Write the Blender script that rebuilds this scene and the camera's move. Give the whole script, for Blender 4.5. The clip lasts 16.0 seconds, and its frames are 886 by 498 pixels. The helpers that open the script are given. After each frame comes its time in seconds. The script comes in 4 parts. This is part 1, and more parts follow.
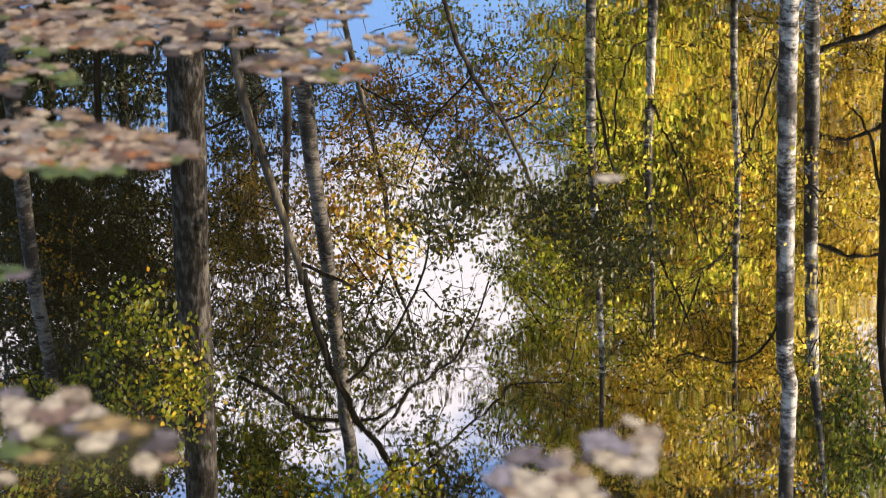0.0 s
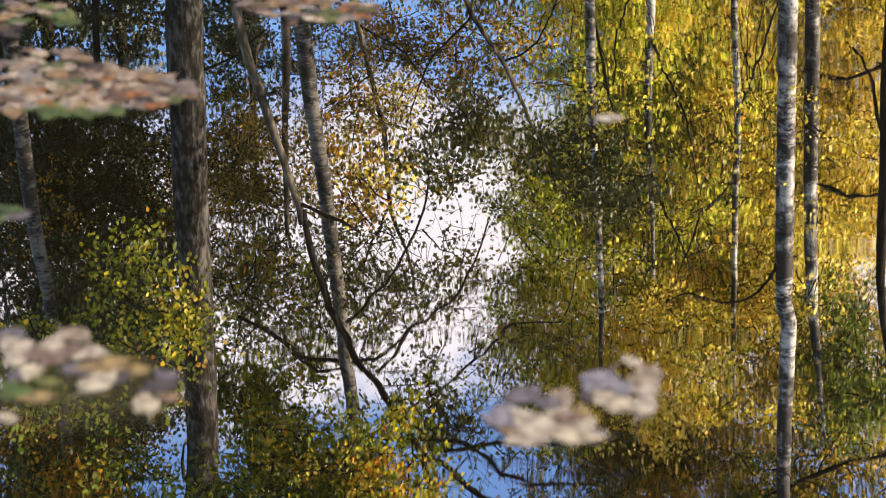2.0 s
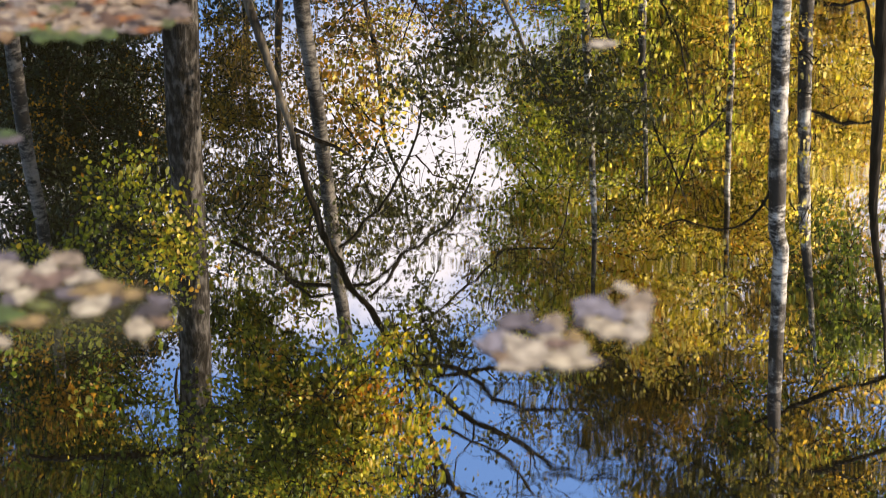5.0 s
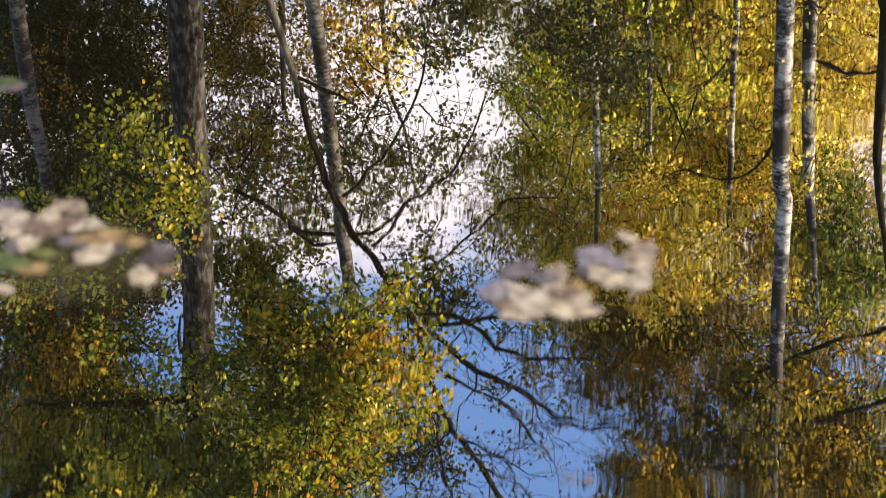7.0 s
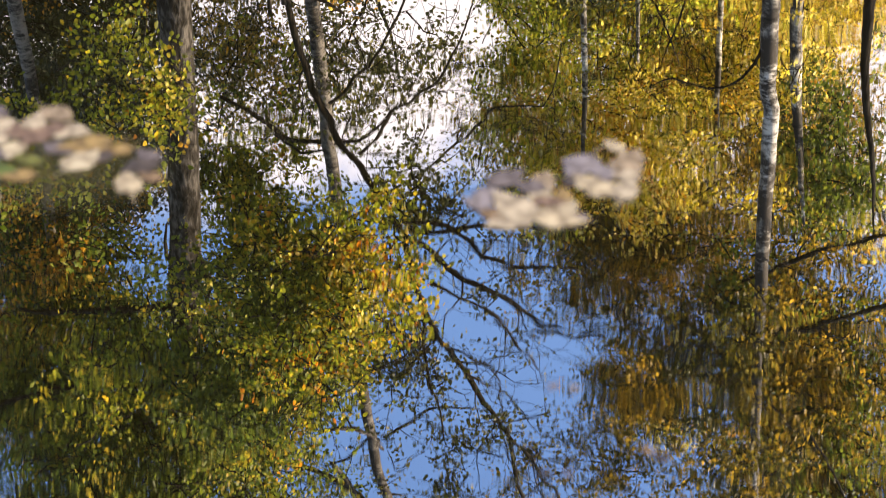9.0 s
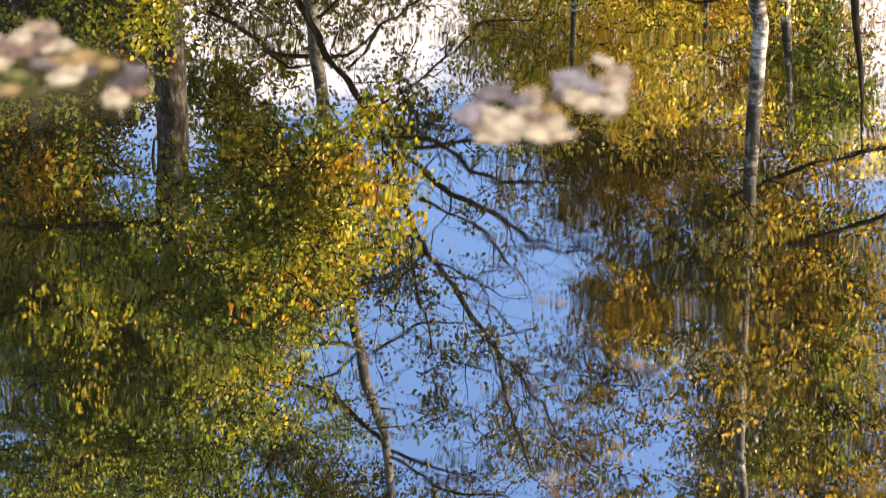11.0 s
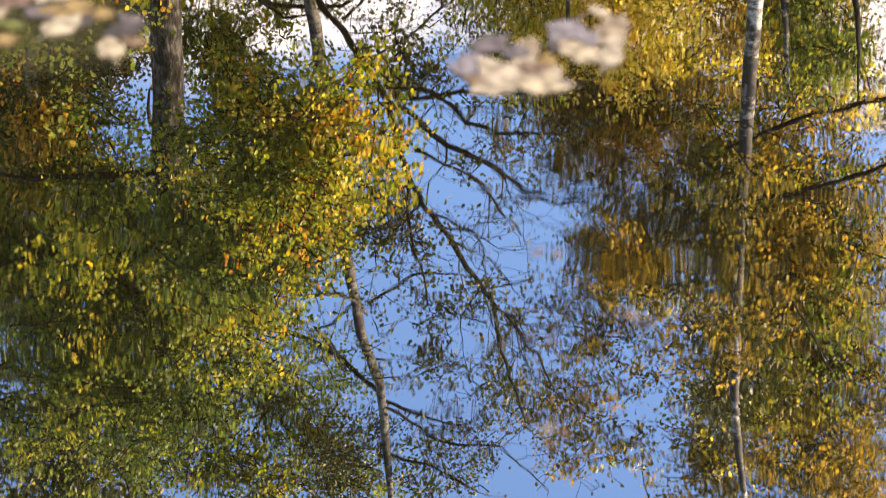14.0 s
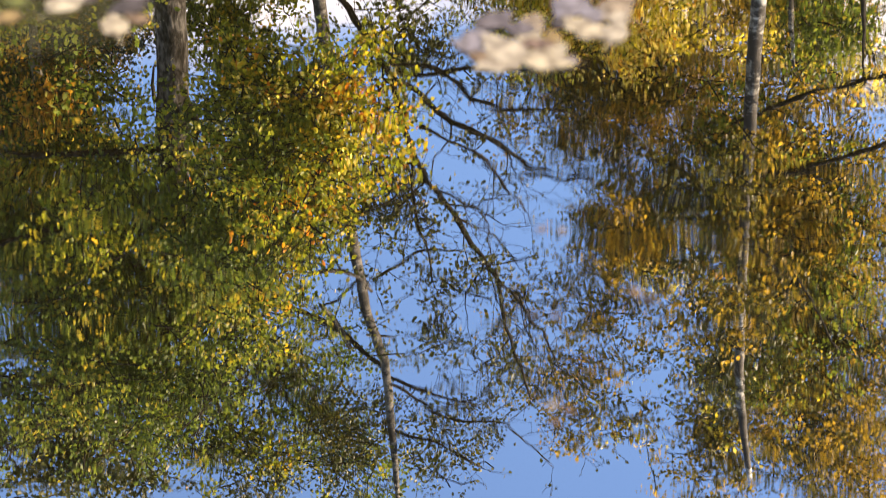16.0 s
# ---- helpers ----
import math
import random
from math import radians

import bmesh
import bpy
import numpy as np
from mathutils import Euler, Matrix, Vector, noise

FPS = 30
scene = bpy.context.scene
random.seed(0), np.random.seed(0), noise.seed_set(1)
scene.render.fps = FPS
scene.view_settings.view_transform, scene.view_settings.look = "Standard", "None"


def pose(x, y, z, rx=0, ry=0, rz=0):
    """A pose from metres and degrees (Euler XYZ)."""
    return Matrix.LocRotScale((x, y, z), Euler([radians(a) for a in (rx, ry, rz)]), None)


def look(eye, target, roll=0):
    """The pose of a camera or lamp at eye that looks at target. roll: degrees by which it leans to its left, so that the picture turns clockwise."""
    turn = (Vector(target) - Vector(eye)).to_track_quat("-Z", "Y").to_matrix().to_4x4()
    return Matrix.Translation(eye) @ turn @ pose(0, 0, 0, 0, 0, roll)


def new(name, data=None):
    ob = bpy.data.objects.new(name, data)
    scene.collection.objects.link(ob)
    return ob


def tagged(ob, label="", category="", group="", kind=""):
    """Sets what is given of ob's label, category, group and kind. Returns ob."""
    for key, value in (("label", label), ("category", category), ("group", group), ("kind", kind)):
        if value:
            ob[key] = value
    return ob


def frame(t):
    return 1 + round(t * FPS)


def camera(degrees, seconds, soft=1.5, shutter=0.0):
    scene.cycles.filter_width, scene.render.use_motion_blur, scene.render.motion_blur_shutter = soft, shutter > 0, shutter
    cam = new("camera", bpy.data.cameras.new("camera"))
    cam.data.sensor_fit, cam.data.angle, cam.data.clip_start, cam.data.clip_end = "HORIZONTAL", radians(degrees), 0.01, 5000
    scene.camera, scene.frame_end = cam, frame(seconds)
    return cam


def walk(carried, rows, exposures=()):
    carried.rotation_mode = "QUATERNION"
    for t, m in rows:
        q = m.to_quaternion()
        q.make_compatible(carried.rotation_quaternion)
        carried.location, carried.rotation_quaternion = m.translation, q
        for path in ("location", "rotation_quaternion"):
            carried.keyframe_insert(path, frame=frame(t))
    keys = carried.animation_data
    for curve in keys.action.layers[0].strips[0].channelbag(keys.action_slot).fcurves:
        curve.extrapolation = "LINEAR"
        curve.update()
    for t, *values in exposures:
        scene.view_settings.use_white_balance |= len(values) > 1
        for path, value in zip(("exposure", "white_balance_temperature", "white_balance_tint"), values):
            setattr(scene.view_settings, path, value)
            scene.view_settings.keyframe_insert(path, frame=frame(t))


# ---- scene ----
cam = camera(25.26, 16.0, soft=1.0)
cam.data.dof.use_dof = True
cam.data.dof.focus_distance = 14.0
cam.data.dof.aperture_fstop = 4.8
walk(cam, [
    (0, pose(0, 0, 1.5, 66.500, 0.000, -0.000)),
    (0.5, pose(0, 0, 1.5, 66.027, 0.005, -0.013)),
    (1, pose(0, 0, 1.5, 65.369, 0.012, -0.013)),
    (1.5, pose(0, 0, 1.5, 65.040, -0.001, 0.029)),
    (2, pose(0, 0, 1.5, 64.766, 0.024, -0.026)),
    (2.5, pose(0, 0, 1.5, 64.347, -0.031, -0.034)),
    (3, pose(0, 0, 1.5, 63.891, -0.088, -0.082)),
    (3.5, pose(0, 0, 1.5, 63.526, -0.097, -0.162)),
    (6, pose(0, 0, 1.5, 61.973, -0.293, -0.081)),
    (6.5, pose(0, 0, 1.5, 61.599, -0.289, -0.080)),
    (7, pose(0, 0, 1.5, 61.137, -0.388, 0.066)),
    (7.5, pose(0, 0, 1.5, 60.511, -0.447, 0.087)),
    (8, pose(0, 0, 1.5, 59.827, -0.609, -0.037)),
    (8.5, pose(0, 0, 1.5, 59.207, -0.606, -0.164)),
    (9, pose(0, 0, 1.5, 58.478, -0.753, -0.178)),
    (9.5, pose(0, 0, 1.5, 57.736, -0.823, -0.262)),
    (10, pose(0, 0, 1.5, 57.075, -0.806, -0.369)),
    (12.5, pose(0, 0, 1.5, 54.988, -1.029, -0.581)),
    (13, pose(0, 0, 1.5, 54.771, -1.022, -0.541)),
    (13.5, pose(0, 0, 1.5, 54.665, -1.004, -0.559)),
    (14, pose(0, 0, 1.5, 54.604, -1.070, -0.524)),
    (14.5, pose(0, 0, 1.5, 54.399, -1.093, -0.472)),
    (15, pose(0, 0, 1.5, 54.167, -1.054, -0.492)),
    (15.5, pose(0, 0, 1.5, 54.064, -1.015, -0.477)),
    (16, pose(0, 0, 1.5, 53.927, -0.935, -0.454)),
], exposures=[(0, 1.4, 7550, 18), (3, 1.39, 7550, 18), (6.5, 1.44, 7700, 18), (8, 1.47, 7850, 18), (9.5, 1.7, 8200, 18), (12.5, 1.89, 8550, 18), (16, 1.89, 8550, 18)])

# ---- light: a low autumn sun from the right, blue sky with a cloud bank ----
SUN_DIR = Vector((0.9, -0.07, 0.5)).normalized()
sun_data = bpy.data.lights.new("sun", "SUN")
sun_data.energy, sun_data.angle, sun_data.color = 4.8, radians(0.6), (1.0, 0.9, 0.74)
sun = new("sun", sun_data)
sun.matrix_world = look(SUN_DIR * 60, (0, 0, 0))


def make_world():
    world = bpy.data.worlds.new("sky")
    scene.world = world
    world.use_nodes = True
    nt = world.node_tree
    nt.nodes.clear()
    n = nt.nodes.new
    out, bg = n("ShaderNodeOutputWorld"), n("ShaderNodeBackground")
    sky = n("ShaderNodeTexSky")
    sky.sky_type, sky.sun_disc = "NISHITA", False
    sky.sun_elevation = math.asin(SUN_DIR.z)
    sky.sun_rotation = math.atan2(SUN_DIR.x, SUN_DIR.y)
    sky.air_density, sky.dust_density, sky.ozone_density = 1.0, 0.0, 8.0
    co, sep = n("ShaderNodeTexCoord"), n("ShaderNodeSeparateXYZ")
    nz = n("ShaderNodeTexNoise")
    nz.inputs["Scale"].default_value, nz.inputs["Detail"].default_value = 7.0, 8.0
    nz.inputs["Roughness"].default_value = 0.62
    # cloud bank between about 21 and 30 degrees of height over the far shore, with torn edges
    warp = n("ShaderNodeMath"); warp.operation = "MULTIPLY_ADD"
    warp.inputs[1].default_value, warp.inputs[2].default_value = 0.16, -0.08
    hgt = n("ShaderNodeMath"); hgt.operation = "ADD"
    low, high = n("ShaderNodeMapRange"), n("ShaderNodeMapRange")
    for m, a, b in ((low, 0.325, 0.395), (high, 0.51, 0.475)):
        m.interpolation_type = "SMOOTHSTEP"
        m.inputs["From Min"].default_value, m.inputs["From Max"].default_value = a, b
    side = n("ShaderNodeMapRange"); side.interpolation_type = "SMOOTHSTEP"
    side.inputs["From Min"].default_value, side.inputs["From Max"].default_value = 0.2, 0.6
    both, both2 = n("ShaderNodeMath"), n("ShaderNodeMath")
    both.operation = both2.operation = "MULTIPLY"
    mix = n("ShaderNodeMix"); mix.data_type = "RGBA"
    mix.inputs["B"].default_value = (CLOUD * 0.93, CLOUD * 0.97, CLOUD * 1.12, 1)
    lk = nt.links.new
    lk(co.outputs["Generated"], nz.inputs["Vector"])
    lk(co.outputs["Generated"], sep.inputs[0])
    lk(nz.outputs["Fac"], warp.inputs[0])
    lk(sep.outputs["Z"], hgt.inputs[0]); lk(warp.outputs[0], hgt.inputs[1])
    lk(hgt.outputs[0], low.inputs["Value"]); lk(hgt.outputs[0], high.inputs["Value"])
    lk(sep.outputs["Y"], side.inputs["Value"])
    lk(low.outputs[0], both.inputs[0]); lk(high.outputs[0], both.inputs[1])
    lk(both.outputs[0], both2.inputs[0]); lk(side.outputs[0], both2.inputs[1])
    lk(both2.outputs[0], mix.inputs["Factor"])
    lk(sky.outputs[0], mix.inputs["A"])
    lk(mix.outputs["Result"], bg.inputs["Color"])
    bg.inputs["Strength"].default_value = SKY
    lk(bg.outputs[0], out.inputs["Surface"])


SKY, CLOUD = 0.115, 3.8
make_world()


# ---- materials ----
def material(name):
    m = bpy.data.materials.new(name)
    m.use_nodes = True
    nt = m.node_tree
    return m, nt, nt.nodes["Principled BSDF"]


def ramp(nt, stops, interpolation="LINEAR"):
    r = nt.nodes.new("ShaderNodeValToRGB")
    r.color_ramp.interpolation = interpolation
    els = r.color_ramp.elements
    while len(els) < len(stops):
        els.new(0.5)
    for e, (p, c) in zip(els, stops):
        e.position, e.color = p, (*c, 1)
    return r


def noise_node(nt, scale, detail=4, stretch=None):
    co, mp, nz = (nt.nodes.new("ShaderNode" + k) for k in ("TexCoord", "Mapping", "TexNoise"))
    nz.inputs["Scale"].default_value, nz.inputs["Detail"].default_value = scale, detail
    if stretch:
        mp.inputs["Scale"].default_value = stretch
    nt.links.new(co.outputs["Object"], mp.inputs[0])
    nt.links.new(mp.outputs[0], nz.inputs["Vector"])
    return nz


def leaf_material(name, stops, glow=0.62, single=0.5):
    """Thin leaves: each leaf takes its own colour, light shines partly through."""
    m, nt, bsdf = material(name)
    geo = nt.nodes.new("ShaderNodeNewGeometry")
    nz, spray = noise_node(nt, 1.6, 3), noise_node(nt, 7.0, 2)
    add, tuft, sub = (nt.nodes.new("ShaderNodeMath") for k in range(3))
    add.operation = tuft.operation = sub.operation = "MULTIPLY_ADD"
    add.inputs[1].default_value, tuft.inputs[1].default_value = 1.9, 1.3
    sub.inputs[1].default_value, sub.inputs[2].default_value = single, -1.1 - single / 2
    r = ramp(nt, stops)
    tr, mx = nt.nodes.new("ShaderNodeBsdfTranslucent"), nt.nodes.new("ShaderNodeMixShader")
    lk = nt.links.new
    lk(geo.outputs["Random Per Island"], sub.inputs[0])
    lk(spray.outputs["Fac"], tuft.inputs[0]); lk(sub.outputs[0], tuft.inputs[2])
    lk(nz.outputs["Fac"], add.inputs[0]); lk(tuft.outputs[0], add.inputs[2])
    lk(add.outputs[0], r.inputs[0])
    lk(r.outputs[0], bsdf.inputs["Base Color"]); lk(r.outputs[0], tr.inputs["Color"])
    bsdf.inputs["Roughness"].default_value = 0.48
    bsdf.inputs["Specular IOR Level"].default_value = 0.3
    mx.inputs[0].default_value = glow
    lk(bsdf.outputs[0], mx.inputs[1]); lk(tr.outputs[0], mx.inputs[2])
    lk(mx.outputs[0], nt.nodes["Material Output"].inputs["Surface"])
    return m


LEAF_GOLD = leaf_material("gold_leaves", [(0.0, (0.16, 0.16, 0.012)), (0.2, (0.45, 0.39, 0.025)), (0.46, (0.84, 0.65, 0.075)), (0.8, (0.95, 0.8, 0.25)), (1.0, (0.66, 0.33, 0.035))], 0.62, 0.95)
LEAF_LIME = leaf_material("lime_leaves", [(0.0, (0.12, 0.15, 0.01)), (0.25, (0.31, 0.37, 0.025)), (0.5, (0.6, 0.6, 0.055)), (0.8, (0.82, 0.72, 0.14)), (1.0, (0.76, 0.45, 0.04))], 0.62, 0.95)
LEAF_MIX = leaf_material("turning_leaves", [(0.0, (0.045, 0.055, 0.008)), (0.35, (0.11, 0.14, 0.014)), (0.62, (0.25, 0.26, 0.02)), (0.84, (0.54, 0.38, 0.03)), (1.0, (0.58, 0.2, 0.02))])
# duller copy of the green leaves: shade within the crowns is in the colour
LEAF_SHADE = leaf_material("shaded_green_leaves", [(0.0, (0.04, 0.065, 0.01)), (0.4, (0.085, 0.12, 0.018)), (0.7, (0.165, 0.2, 0.026)), (1.0, (0.46, 0.33, 0.035))])
LEAF_GREEN = leaf_material("fresh_green_leaves", [(0.0, (0.04, 0.065, 0.008)), (0.4, (0.14, 0.175, 0.014)), (0.66, (0.27, 0.28, 0.025)), (1.0, (0.72, 0.48, 0.04))])
LEAF_OLIVE = leaf_material("olive_brown_leaves", [(0.0, (0.04, 0.04, 0.01)), (0.35, (0.11, 0.092, 0.014)), (0.65, (0.26, 0.17, 0.022)), (1.0, (0.5, 0.31, 0.035))])
# dark green, lowered further so backlit silhouettes and shaded clumps sit in the colour
LEAF_DARK = leaf_material("dark_green_silhouette_leaves", [(0.0, (0.02, 0.025, 0.005)), (0.6, (0.052, 0.058, 0.01)), (1.0, (0.15, 0.13, 0.018))], 0.3)
LEAF_RUST = leaf_material("rusty_leaves", [(0.0, (0.05, 0.045, 0.012)), (0.35, (0.14, 0.1, 0.018)), (0.65, (0.36, 0.2, 0.022)), (1.0, (0.55, 0.26, 0.025))])
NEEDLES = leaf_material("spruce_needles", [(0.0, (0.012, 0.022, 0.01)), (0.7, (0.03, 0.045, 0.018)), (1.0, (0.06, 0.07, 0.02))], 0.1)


def bark_material(name, dark, mid, light, ridge=22.0, along=0.16):
    m, nt, bsdf = material(name)
    fine, big = noise_node(nt, ridge, 7, (1, 1, along)), noise_node(nt, 9.0, 5, (1, 1, 0.5))
    mixn = nt.nodes.new("ShaderNodeMath"); mixn.operation = "MULTIPLY_ADD"
    mixn.inputs[1].default_value = 0.62
    half = nt.nodes.new("ShaderNodeMath"); half.operation = "MULTIPLY"; half.inputs[1].default_value = 0.38
    r = ramp(nt, [(0.38, dark), (0.5, mid), (0.66, light)])
    bump = nt.nodes.new("ShaderNodeBump")
    bump.inputs["Distance"].default_value = 0.02
    lk = nt.links.new
    lk(big.outputs["Fac"], half.inputs[0])
    lk(fine.outputs["Fac"], mixn.inputs[0]); lk(half.outputs[0], mixn.inputs[2])
    lk(mixn.outputs[0], r.inputs[0]); lk(r.outputs[0], bsdf.inputs["Base Color"])
    lk(fine.outputs["Fac"], bump.inputs["Height"]); lk(bump.outputs[0], bsdf.inputs["Normal"])
    bsdf.inputs["Roughness"].default_value = 0.95
    bsdf.inputs["Specular IOR Level"].default_value = 0.08
    return m


def birch_material(name, paper, shade, band, dark):
    """Peeling paper bark: pale stretches, grey ones with leaf shade painted in, fine dark flecks, knots and thin cross
    lines.
    """
    m, nt, bsdf = material(name)
    lk = nt.links.new
    # the broad noise lays painted grey shade along the trunk
    stretch, knots = noise_node(nt, 1.0, 3, (1.5, 1.5, 1.6)), noise_node(nt, 12, 4, (0.8, 0.8, 1.1))
    grain, lines, fine = noise_node(nt, 36, 8, (0.5, 0.5, 1.4)), noise_node(nt, 5, 4, (1, 1, 5)), noise_node(nt, 120, 3)
    grain.inputs["Roughness"].default_value = 0.68
    total = None
    for node, weight in ((grain, 0.6), (knots, 0.5), (stretch, 0.6), (fine, 0.18)):
        mad = nt.nodes.new("ShaderNodeMath"); mad.operation = "MULTIPLY_ADD"
        mad.inputs[1].default_value, mad.inputs[2].default_value = weight, 0.5 - 0.94
        lk(node.outputs["Fac"], mad.inputs[0])
        if total:
            lk(total.outputs[0], mad.inputs[2])
        total = mad
    tone = ramp(nt, [(dark - 0.06, band), (dark, shade), (dark + 0.07, tuple(0.35 * a + 0.65 * b for a, b in zip(shade, paper))), (dark + 0.17, paper)])
    lk(total.outputs[0], tone.inputs[0])
    cross = ramp(nt, [(0.34, (0.12, 0.11, 0.1)), (0.39, (1, 1, 1))])
    lk(lines.outputs["Fac"], cross.inputs[0])
    mx = nt.nodes.new("ShaderNodeMix"); mx.data_type = "RGBA"; mx.blend_type = "MULTIPLY"
    mx.inputs["Factor"].default_value = 0.85
    lk(tone.outputs[0], mx.inputs["A"]); lk(cross.outputs[0], mx.inputs["B"])
    lk(mx.outputs["Result"], bsdf.inputs["Base Color"])
    bsdf.inputs["Roughness"].default_value = 0.75
    bsdf.inputs["Specular IOR Level"].default_value = 0.2
    bump = nt.nodes.new("ShaderNodeBump"); bump.inputs["Distance"].default_value = 0.01
    lk(total.outputs[0], bump.inputs["Height"]); lk(bump.outputs[0], bsdf.inputs["Normal"])
    return m


BARK = bark_material("grey_bark", (0.006, 0.005, 0.004), (0.021, 0.019, 0.017), (0.1, 0.094, 0.086), 30.0, 0.42)
ALDER = bark_material("smooth_grey_bark", (0.014, 0.011, 0.009), (0.05, 0.042, 0.032), (0.2, 0.165, 0.12), 17.0, 0.3)
# near black: boughs seen against the sky have their backlit shade in this colour
DARKBARK = bark_material("dark_and_backlit_bark", (0.006, 0.005, 0.004), (0.015, 0.012, 0.009), (0.035, 0.03, 0.024), 30.0)
BIRCH = birch_material("white_birch_bark", (0.52, 0.5, 0.45), (0.13, 0.122, 0.11), (0.025, 0.021, 0.018), 0.56)
BIRCH_DARK = birch_material("mottled_birch_bark", (0.6, 0.57, 0.49), (0.12, 0.108, 0.088), (0.024, 0.02, 0.016), 0.52)
BIRCH_GREY = birch_material("grey_birch_bark", (0.15, 0.138, 0.12), (0.05, 0.045, 0.039), (0.014, 0.012, 0.01), 0.48)


def water_material():
    """Dark still pond water: a mirror with faint ripples over brown depth."""
    m, nt, bsdf = material("pond_water")
    lk = nt.links.new
    bsdf.inputs["Base Color"].default_value = (0.026, 0.024, 0.012, 1)
    bsdf.inputs["Roughness"].default_value = 0.5
    bsdf.inputs["Specular IOR Level"].default_value = 0.0
    gl, mx = nt.nodes.new("ShaderNodeBsdfGlossy"), nt.nodes.new("ShaderNodeMixShader")
    gl.inputs["Roughness"].default_value = 0.0
    gl.inputs["Color"].default_value = (0.94, 0.94, 0.925, 1)
    mx.inputs[0].default_value = MIRROR
    # ripples: a calm patch and a livelier one
    geo, fine, wide, calm = nt.nodes.new("ShaderNodeNewGeometry"), noise_node(nt, 1, 2, (24, 44, 1)), noise_node(nt, 1, 2, (4, 9, 1)), noise_node(nt, 1.3, 2)
    sub = nt.nodes.new("ShaderNodeVectorMath"); sub.operation = "SUBTRACT"; sub.inputs[1].default_value = (0.5, 0.5, 0.5)
    sub2 = nt.nodes.new("ShaderNodeVectorMath"); sub2.operation = "SUBTRACT"; sub2.inputs[1].default_value = (0.5, 0.5, 0.5)
    sc2 = nt.nodes.new("ShaderNodeVectorMath"); sc2.operation = "SCALE"; sc2.inputs["Scale"].default_value = 2.0
    add = nt.nodes.new("ShaderNodeVectorMath"); add.operation = "ADD"
    amt = nt.nodes.new("ShaderNodeMapRange")
    amt.inputs["From Min"].default_value, amt.inputs["From Max"].default_value = 0.38, 0.66
    amt.inputs["To Min"].default_value, amt.inputs["To Max"].default_value = RIPPLE * 0.3, RIPPLE
    sepx, east, strong = nt.nodes.new("ShaderNodeSeparateXYZ"), nt.nodes.new("ShaderNodeMapRange"), nt.nodes.new("ShaderNodeMath")
    east.inputs["From Min"].default_value, east.inputs["From Max"].default_value = -0.2, 0.6
    east.inputs["To Min"].default_value, east.inputs["To Max"].default_value = 0.75, 1.7
    strong.operation = "MULTIPLY"
    near, near_mul = nt.nodes.new("ShaderNodeMapRange"), nt.nodes.new("ShaderNodeMath")
    near.inputs["From Min"].default_value, near.inputs["From Max"].default_value = 3.4, 2.1
    near.inputs["To Min"].default_value, near.inputs["To Max"].default_value = 0.9, 1.9
    near_mul.operation = "MULTIPLY"
    west, close, lap, both = nt.nodes.new("ShaderNodeMapRange"), nt.nodes.new("ShaderNodeMapRange"), nt.nodes.new("ShaderNodeMath"), nt.nodes.new("ShaderNodeMath")
    west.inputs["From Min"].default_value, west.inputs["From Max"].default_value = -0.14, -0.5
    close.inputs["From Min"].default_value, close.inputs["From Max"].default_value = 2.6, 2.0
    west.inputs["To Max"].default_value, close.inputs["To Max"].default_value = 1.0, 1.6
    lap.operation, both.operation = "MULTIPLY", "ADD"
    lk(sepx.outputs["X"], west.inputs["Value"]); lk(sepx.outputs["Y"], close.inputs["Value"])
    lk(west.outputs[0], lap.inputs[0]); lk(close.outputs[0], lap.inputs[1])
    lk(near_mul.outputs[0], both.inputs[0]); lk(lap.outputs[0], both.inputs[1])
    lk(sepx.outputs["Y"], near.inputs["Value"])
    lk(east.outputs[0], near_mul.inputs[0]); lk(near.outputs[0], near_mul.inputs[1])
    lk(geo.outputs["Position"], sepx.inputs[0]); lk(sepx.outputs["X"], east.inputs["Value"])
    sc = nt.nodes.new("ShaderNodeVectorMath"); sc.operation = "SCALE"
    flat = nt.nodes.new("ShaderNodeVectorMath"); flat.operation = "MULTIPLY"; flat.inputs[1].default_value = (0.3, 1, 0)
    up = nt.nodes.new("ShaderNodeVectorMath"); up.operation = "ADD"; up.inputs[1].default_value = (0, 0, 1)
    nrm = nt.nodes.new("ShaderNodeVectorMath"); nrm.operation = "NORMALIZE"
    lk(fine.outputs["Color"], sub.inputs[0]); lk(wide.outputs["Color"], sub2.inputs[0]); lk(sub2.outputs[0], sc2.inputs[0])
    lk(sub.outputs[0], add.inputs[0]); lk(sc2.outputs[0], add.inputs[1])
    lk(calm.outputs["Fac"], amt.inputs["Value"])
    lk(amt.outputs[0], strong.inputs[0]); lk(both.outputs[0], strong.inputs[1])
    lk(add.outputs[0], sc.inputs[0]); lk(strong.outputs[0], sc.inputs["Scale"])
    lk(sc.outputs[0], flat.inputs[0]); lk(flat.outputs[0], up.inputs[0]); lk(up.outputs[0], nrm.inputs[0])
    lk(nrm.outputs[0], gl.inputs["Normal"])
    lk(bsdf.outputs[0], mx.inputs[1]); lk(gl.outputs[0], mx.inputs[2])
    lk(mx.outputs[0], nt.nodes["Material Output"].inputs["Surface"])
    return m


MIRROR, RIPPLE = 0.9, 0.0038
WATER = water_material()


